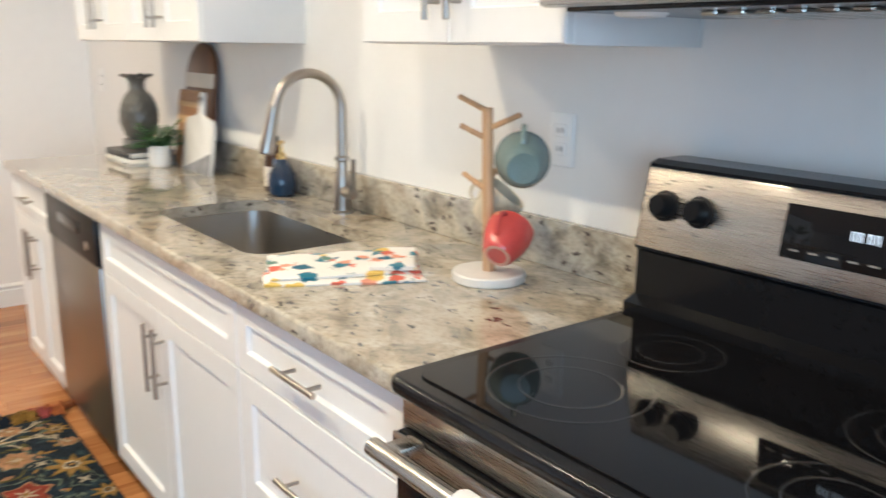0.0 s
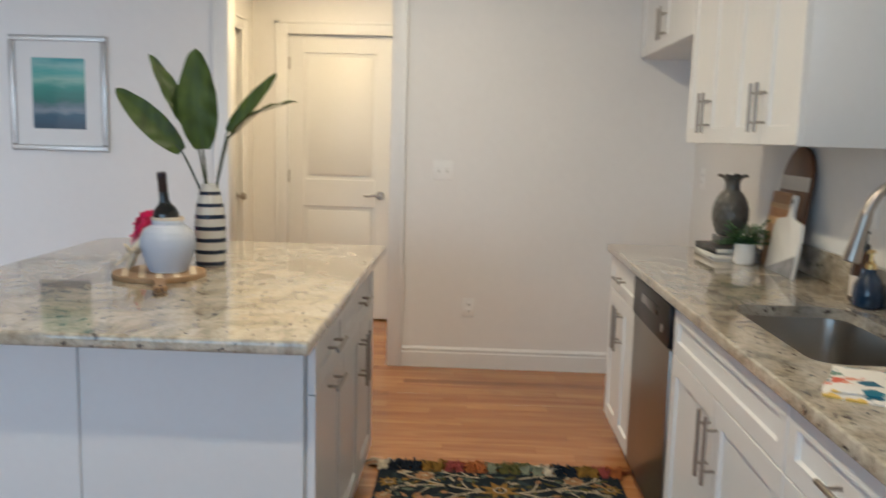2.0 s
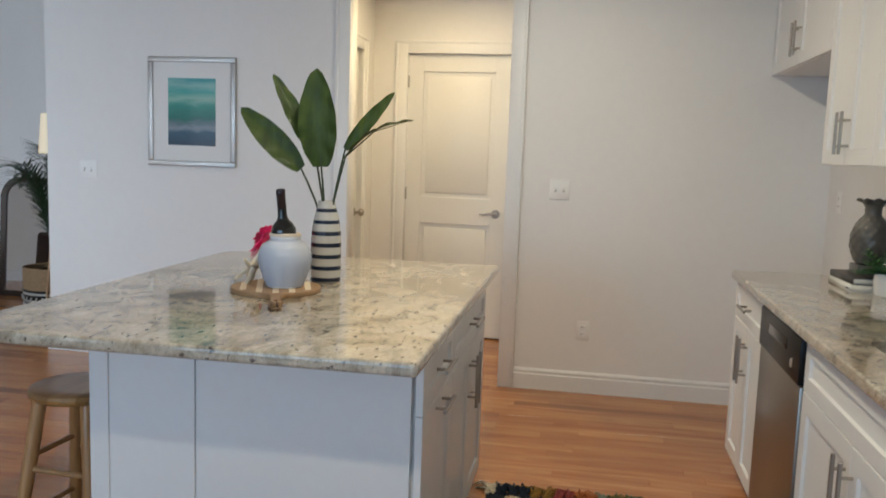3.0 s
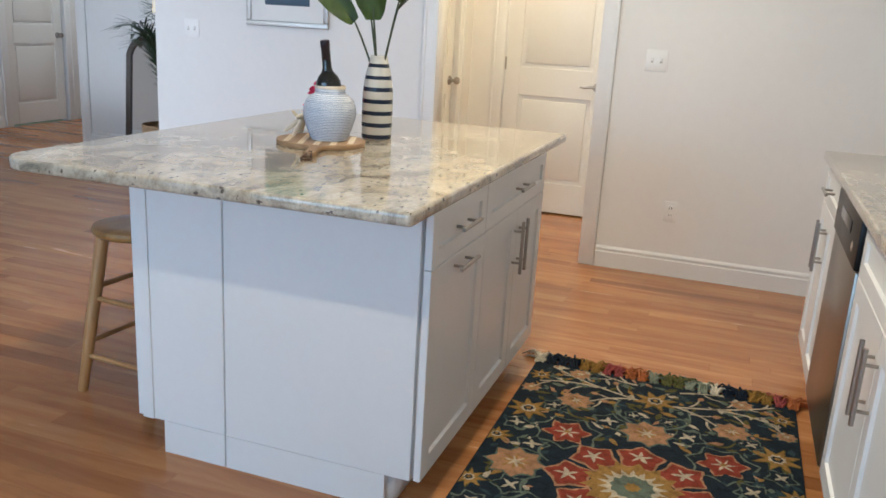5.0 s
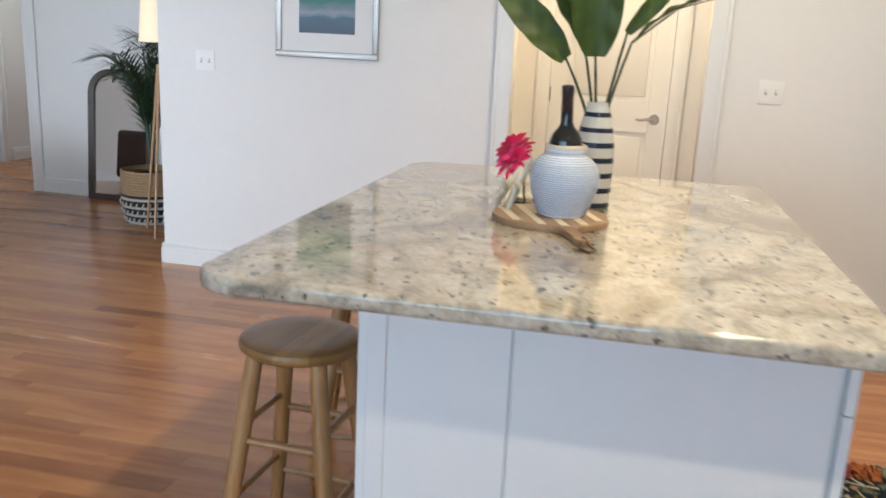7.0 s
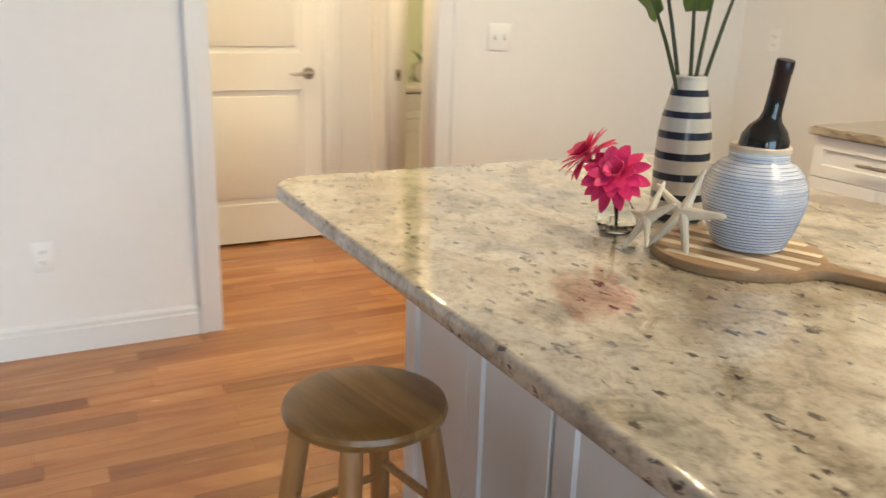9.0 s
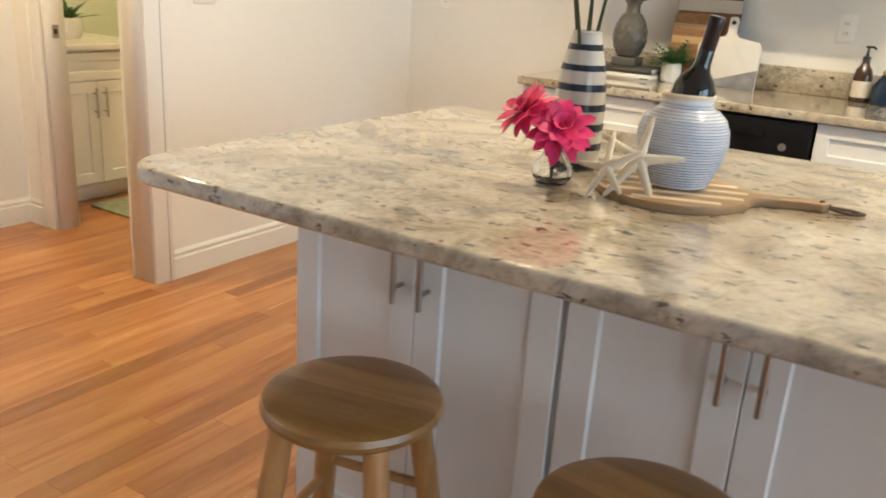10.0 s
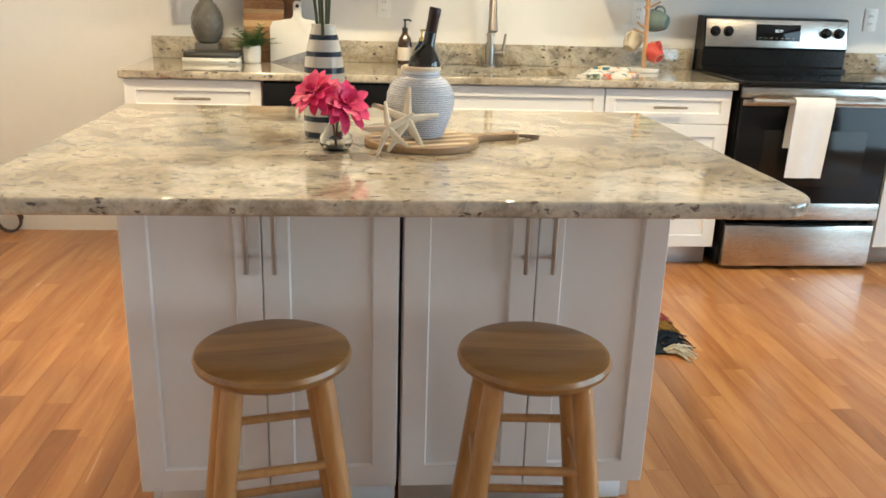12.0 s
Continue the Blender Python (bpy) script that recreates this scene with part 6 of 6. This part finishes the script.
for k in range(900):
    x, y = rr2.uniform(-RHX + 0.03, RHX - 0.03), rr2.uniform(-RHY + 0.03, RHY - 0.03)
    if x * x + y * y > 0.095:
        leaflet(rr2.choice(("sage", "teal", "teal", "sage", "olive", "olive", "gold", "teal", "cream", "peach")), x, y, rr2.uniform(0, 6.28), rr2.uniform(0.025, 0.07), rr2.uniform(0.006, 0.014), -0.6)
for k, bm in motif.items():
    if len(bm.faces):
        part("floral_motif", bm, WOOL[k], rug, k + " wool flower motifs", kind="stuff", smooth=False)
    else:
        bm.free()
YARN = {k: pile_material("yarn_" + k, c) for k, c in dict(ink=(0.012, 0.018, 0.030), mustard=(0.24, 0.135, 0.028), rose=(0.27, 0.06, 0.055), orange=(0.36, 0.115, 0.035), moss=(0.11, 0.105, 0.035), grey=(0.20, 0.22, 0.16), ivory=(0.58, 0.52, 0.40)).items()}
ORDER = ("ivory", "ink", "ink", "ink", "mustard", "mustard", "rose", "rose", "orange", "orange", "grey", "moss", "moss", "grey", "grey", "ivory", "ink", "ink", "mustard", "mustard", "rose", "orange")
tas = random.Random(8)
for end in (-1, 1):
    for k, col in enumerate(ORDER):
        y = (-RHY + 0.012 + k * (2 * RHY - 0.024) / (len(ORDER) - 1))
        y = y if end < 0 else y
        bm = bmesh.new()
        for s in range(24):
            L = tas.uniform(0.075, 0.118)
            a = tas.uniform(-0.8, 0.8)
            z = tas.uniform(0.004, 0.026)
            x0 = end * (RHX - tas.uniform(0.003, 0.03))
            tube(bm, [(x0, y + tas.uniform(-0.018, 0.018), 0.010), (x0 + end * L * 0.35, y + L * 0.3 * math.sin(a), z + 0.006), (x0 + end * L * 0.75 * math.cos(a), y + L * 0.75 * math.sin(a), z), (x0 + end * L * math.cos(a * 1.2), y + L * math.sin(a * 1.2), 0.003)],
                 [0.0036, 0.0042, 0.0036, 0.0022], 5)
        part("tassel", bm, YARN[col], rug, col + " yarn tassel")

# ---- living room beyond the wall end ----
DARKWOOD = wood_material("dark_mirror_wood", (0.025, 0.014, 0.009), (0.045, 0.026, 0.016), (0.07, 0.042, 0.026), (1, 1, 0.12), 2.0, 0.4)
mir = thing("floor_mirror", "tall dark-framed floor mirror with arched top leaning on the wall", "mirror", pose(-1.535, -6.06, 0, -4.2, 0, 90))
HW, MH = 0.28, 1.04


def arch(inset, n=14):
    r = 0.19 - inset
    return [(-HW + inset, inset), (HW - inset, inset)] + arc(HW - 0.19, MH - 0.19, r, 0, 90, n) + arc(-HW + 0.19, MH - 0.19, r, 90, 180, n)


fr = bmesh.new()
o, i_ = arch(0.0), arch(0.048)
loops = [[fr.verts.new((x, y, z)) for x, z in lp] for lp, y in ((o, 0.0), (o, -0.032), (i_, -0.026), (i_, 0.0))]
for p, q in zip(loops, loops[1:] + loops[:1]):
    for k in range(len(o)):
        fr.faces.new((p[k], p[(k + 1) % len(o)], q[(k + 1) % len(o)], q[k]))
part("frame", fr, DARKWOOD, mir)
gl = bmesh.new()
prism(gl, arch(0.044), 0.0, 0.006)
bmesh.ops.transform(gl, matrix=pose(0, -0.006, 0, 90, 0, 0), verts=gl.verts)
mm, mnt, mb = nodes_of("mirror_silver")
mb.inputs["Base Color"].default_value, mb.inputs["Metallic"].default_value, mb.inputs["Roughness"].default_value = (0.88, 0.89, 0.88, 1), 1.0, 0.01
part("mirror_glass", gl, mm, mir, "silvered mirror glass", smooth=False)

bsk = thing("plant_basket", "round woven basket, tan above with black and white band", "basket", pose(-1.0, -5.44, 0))
SEAGRASS = plain("seagrass", (0.36, 0.24, 0.13), 0.85, vary=0.25, scale=60)
WHITEYARN, BLACKYARN = plain("white_weave", (0.55, 0.52, 0.46), 0.9, vary=0.15, scale=60), plain("black_weave", (0.02, 0.02, 0.02), 0.9)
for k in range(20):
    z = 0.010 + k * 0.019
    r = 0.165 + 0.055 * math.sin(min(1.0, (k + 3) / 14) * 1.7) + 0.0
    mat = SEAGRASS if k > 10 else (WHITEYARN if k % 3 == 0 else BLACKYARN)
    part("weave_ring", lathe(bmesh.new(), [(r - 0.008, z - 0.0095), (r, z - 0.008), (r + 0.003, z), (r, z + 0.008), (r - 0.008, z + 0.0095)], 40), mat, bsk)
zz = bmesh.new()
for k in (1, 4, 7):
    for j in range(30):
        a = 2 * math.pi * j / 30
        r = 0.172 + 0.055 * math.sin(min(1.0, (k + 3) / 14) * 1.7)
        tube(zz, [((r + 0.002) * math.cos(a), (r + 0.002) * math.sin(a), 0.010 + k * 0.019 - 0.012), ((r + 0.004) * math.cos(a + 0.05), (r + 0.004) * math.sin(a + 0.05), 0.010 + k * 0.019 + 0.016)], 0.006, 6)
part("zigzag_weave", zz, WHITEYARN, bsk, "white zigzag weave", kind="stuff")
part("inner_pot", lathe(bmesh.new(), [(0, 0.001), (0.15, 0.001), (0.165, 0.03), (0.19, 0.33), (0.185, 0.335), (0.18, 0.31), (0, 0.31)], 40), BLACKPLASTIC, bsk)
PALM = plain("palm_leaf", (0.030, 0.06, 0.022), 0.45, vary=0.35, scale=20)
palm = thing("potted_palm", "tall feathery green palm standing in the basket", "potted plant", pose(-1.0, -5.44, 0.312))
pr = random.Random(14)
for k in range(18):
    a = 2 * math.pi * k / 18 + pr.uniform(-0.2, 0.2)
    reach, high = pr.uniform(0.16, 0.46), pr.uniform(0.66, 1.02)
    pts = []
    for i in range(15):
        f = i / 14
        pts.append(Vector((reach * f ** 1.7 * math.cos(a), reach * f ** 1.7 * math.sin(a), high * math.sin(f * 1.75) - 0.02)))
    bm = bmesh.new()
    tube(bm, pts, [0.006 * (1 - 0.75 * i / 14) for i in range(15)], 6)
    fr_ = part("frond_stem", bm, PALM, palm)
    lf = bmesh.new()
    for i in range(5, 15):
        d = (pts[i] - pts[i - 1]).normalized()
        s = d.cross(Vector((0, 0, 1))).normalized()
        for sd in (-1, 1):
            for off in (0.0, 0.5):
                p = pts[i - 1].lerp(pts[i], off)
                q = (s * sd * 0.75 + d * 0.7 + Vector((0, 0, 0.12))).normalized()
                leaf_blade(lf, p, p + q * pr.uniform(0.18, 0.28) * (1 - 0.35 * abs(i - 9) / 6), 0.0075, sag=0.035, n=5, thick=0.0003)
    part("leaf_fringe", lf, PALM, fr_, "narrow palm leaflets", kind="stuff")

lampx, lampy = -0.685, -5.157
tl = thing("tripod_floor_lamp", "tripod floor lamp with wooden legs and lit cream drum shade", "floor lamp", pose(lampx, lampy, 0))
for k in range(3):
    a = radians(-110 + 120 * k)
    part("leg", tube(bmesh.new(), [(0.20 * math.cos(a), 0.20 * math.sin(a), 0.0), (0.02 * math.cos(a), 0.02 * math.sin(a), 1.16)], [0.008, 0.011], 12), PALEWOOD, tl)
part("hub", lathe(bmesh.new(), [(0, 1.13), (0.038, 1.135), (0.038, 1.175), (0.012, 1.18), (0.010, 1.32), (0, 1.32)], 24), BLACKPLASTIC, tl)
sm_, snt, sbs = nodes_of("lit_linen")
sbs.inputs["Base Color"].default_value = (0.80, 0.70, 0.52, 1)
sbs.inputs["Emission Color"].default_value = (1.0, 0.74, 0.40, 1)
sbs.inputs["Emission Strength"].default_value = 0.9
part("shade", lathe(bmesh.new(), [(0.128, 1.275), (0.131, 1.275), (0.108, 1.56), (0.105, 1.56), (0.125, 1.28)], 48), sm_, tl, "lit cream fabric drum shade")

LEATHER = plain("brown_leather", (0.045, 0.028, 0.022), 0.45, vary=0.25, scale=8, relief=0.3, relief_scale=160)
chair = thing("armchair", "dark brown leather armchair on short wooden legs", "armchair", pose(0.42, -6.72, 0, 0, 0, 0))
part("seat_base", boxed(-0.34, 0.34, -0.38, 0.36, 0.12, 0.34, 0.03, segments=3), LEATHER, chair)
part("seat_cushion", boxed(-0.30, 0.30, -0.36, 0.28, 0.341, 0.46, 0.04, segments=4), LEATHER, chair)
part("backrest", boxed(-0.33, 0.33, 0.28, 0.42, 0.20, 0.70, 0.05, segments=4), LEATHER, chair)
for x in (-0.405, 0.405):
    part("armrest", boxed(x - 0.065, x + 0.065, -0.39, 0.40, 0.12, 0.60, 0.045, segments=4), LEATHER, chair)
for x in (-0.38, 0.38):
    for y in (-0.33, 0.36):
        part("leg", rod(bmesh.new(), (x, y, 0), (x * 0.96, y * 0.96, 0.125), 0.014, 0.022, 14), DARKWOOD, chair)
ham = thing("laundry_hamper", "grey fabric hamper heaped with red cloth in the passage", "hamper", pose(-3.42, -7.92, 0))
part("bin", lathe(bmesh.new(), [(0, 0), (0.17, 0), (0.18, 0.01), (0.21, 0.52), (0.215, 0.54), (0.205, 0.545), (0.19, 0.45), (0, 0.45)], 32), plain("grey_canvas", (0.10, 0.105, 0.115), 0.9, vary=0.2, scale=30), ham)
cl_ = bmesh.new()
bmesh.ops.create_icosphere(cl_, subdivisions=4, radius=0.17, matrix=pose(0, 0, 0.58) @ Matrix.Diagonal((1, 1, 0.85, 1)))
for v in cl_.verts:
    v.co += v.normal * 0.035 * noise.noise(v.co * 9) if v.normal.length else Vector()
part("red_cloth", cl_, plain("red_cloth", (0.42, 0.03, 0.04), 0.9, vary=0.2, scale=20), ham, "heaped red cloth")

# ---- bathroom glimpse ----
sp_ = thing("strike_plate", "small bronze latch plate on the bathroom door jamb", "door hardware", pose(-0.908, -1.55, 0.95))
part("plate", boxed(0.0, 0.003, -0.016, 0.016, -0.03, 0.03, 0.001, segments=1), STEEL_V, sp_)
# dark patch coloured as shade in the latch opening, which isn't cut
part("latch_hole_shade", boxed(0.0028, 0.0036, -0.008, 0.008, -0.012, 0.012), DARKGAP, sp_)
van = thing("bathroom_vanity", "white bathroom vanity with two doors and white top", "vanity", pose(-1.25, -1.475, 0, 0, 0, 90))
part("body", boxed(0.0, 0.70, 0.001, 0.60, 0.105, 0.82), CABINET, van)
part("toe_kick", boxed(0.0, 0.70, 0.06, 0.60, 0.0, 0.105), CABINET, van)
front(van, "drawer_front", 0.003, 0.665, 0.694, 0.145, None, 0, 0)
front(van, "door", 0.003, 0.11, 0.345, 0.55, "v", 0.345 - 0.028, 0.44, 0.16)
front(van, "door", 0.351, 0.11, 0.345, 0.55, "v", 0.028, 0.44, 0.16)
part("vanity_top", boxed(-0.015, 0.72, -0.04, 0.605, 0.821, 0.855, 0.006), MARBLE, van, "white stone top")
vt = thing("bathroom_faucet", "chrome bathroom faucet on the vanity", "faucet", pose(-1.62, -1.12, 0.855))
fb3 = bmesh.new()
lathe(fb3, [(0, 0), (0.026, 0), (0.024, 0.006), (0.014, 0.012), (0.013, 0.10), (0, 0.104)], 20)
tube(fb3, [(0, 0, 0.08), (0.05, 0, 0.11), (0.10, 0, 0.10), (0.115, 0, 0.08)], 0.010, 12)
part("spout", fb3, STEEL_V, vt)
pt = thing("small_plant", "small white pot with a green plant on the vanity", "potted plant", pose(-1.53, -1.08, 0.855) @ Matrix.Scale(1.5, 4))
part("pot", lathe(bmesh.new(), [(0, 0), (0.04, 0), (0.055, 0.03), (0.05, 0.075), (0.045, 0.075), (0, 0.06)], 28), plain("white_glaze", (0.78, 0.77, 0.74), 0.2), pt)
for k in range(16):
    a, e = pr.uniform(0, 6.28), pr.uniform(0.4, 1.4)
    bm = bmesh.new()
    d = Vector((math.cos(a) * math.cos(e), math.sin(a) * math.cos(e), math.sin(e)))
    leaf_blade(bm, (0, 0, 0.058), Vector((0, 0, 0.058)) + d * pr.uniform(0.07, 0.14), 0.013, sag=0.02, n=6)
    part("leaf", bm, LEAF, pt)
bm = bmesh.new()
prism(bm, rounded(-1.20, -0.72, -1.25, -0.55, (0.02,) * 4, 3), 0.0005, 0.012, 0.004, 2)
tagged(part("bath_mat", bm, pile_material("bath_mat_pile", (0.30, 0.33, 0.24))), "small pale green bath mat with dark border", "bath mat")

# ---- floor of oak strips ----
floor_ob = structure("floor", boxed(NX0, NX1, SY, 0.0, -0.06, -0.012), DARKGAP, "narrow honey-brown oak strip floor with a satin finish", "floor")
PW, PG = 0.0826, 0.0002
LENGTHS = (0.42, 0.6, 0.78, 0.95, 1.15, 1.4)
plank_rng = random.Random(11)
NEAR = (0.35, 4.3, -4.1, -0.62)


def plank_bm(bm, x0, x1, y0, y1):
    e = 0.0006
    lo = [bm.verts.new(p) for p in ((x0, y0, -0.012), (x1, y0, -0.012), (x1, y1, -0.012), (x0, y1, -0.012))]
    mid = [bm.verts.new(p) for p in ((x0, y0, -e), (x1, y0, -e), (x1, y1, -e), (x0, y1, -e))]
    hi = [bm.verts.new(p) for p in ((x0 + e, y0 + e, 0), (x1 - e, y0 + e, 0), (x1 - e, y1 - e, 0), (x0 + e, y1 - e, 0))]
    for p, q in ((lo, mid), (mid, hi)):
        for i in range(4):
            j = (i + 1) % 4
            bm.faces.new((p[i], p[j], q[j], q[i]))
    bm.faces.new(hi)


plank_mesh = {}
for L in LENGTHS:
    b_ = bmesh.new()
    plank_bm(b_, -PW / 2 + PG, PW / 2 - PG, -L / 2 + PG, L / 2 - PG)
    plank_mesh[L] = finish("plank", b_, OAK, False)
rest = bmesh.new()
count = 0
x = NX0 + PW / 2
while x < NX1 - PW / 2:
    y = SY - plank_rng.random() * 0.9
    while y < 0:
        L = plank_rng.choice(LENGTHS)
        yc = y + L / 2
        if NEAR[0] < x < NEAR[1] and NEAR[2] < yc < NEAR[3] and not (1.75 < x < 2.7 and -2.3 < yc < -1.75) and count < 298 and y + L < 0:
            p = new("plank", plank_mesh[L])
            p.matrix_basis = pose(x, yc, 0)
            p.parent = floor_ob
            count += 1
        else:
            a, b_ = max(y, SY), min(y + L, 0.0)
            if b_ - a > 0.02:
                plank_bm(rest, x - PW / 2 + PG, x + PW / 2 - PG, a + PG, b_ - PG)
        y += L
    x += PW
tagged(part("plank", rest, OAK_FAR, floor_ob, smooth=False), kind="stuff")
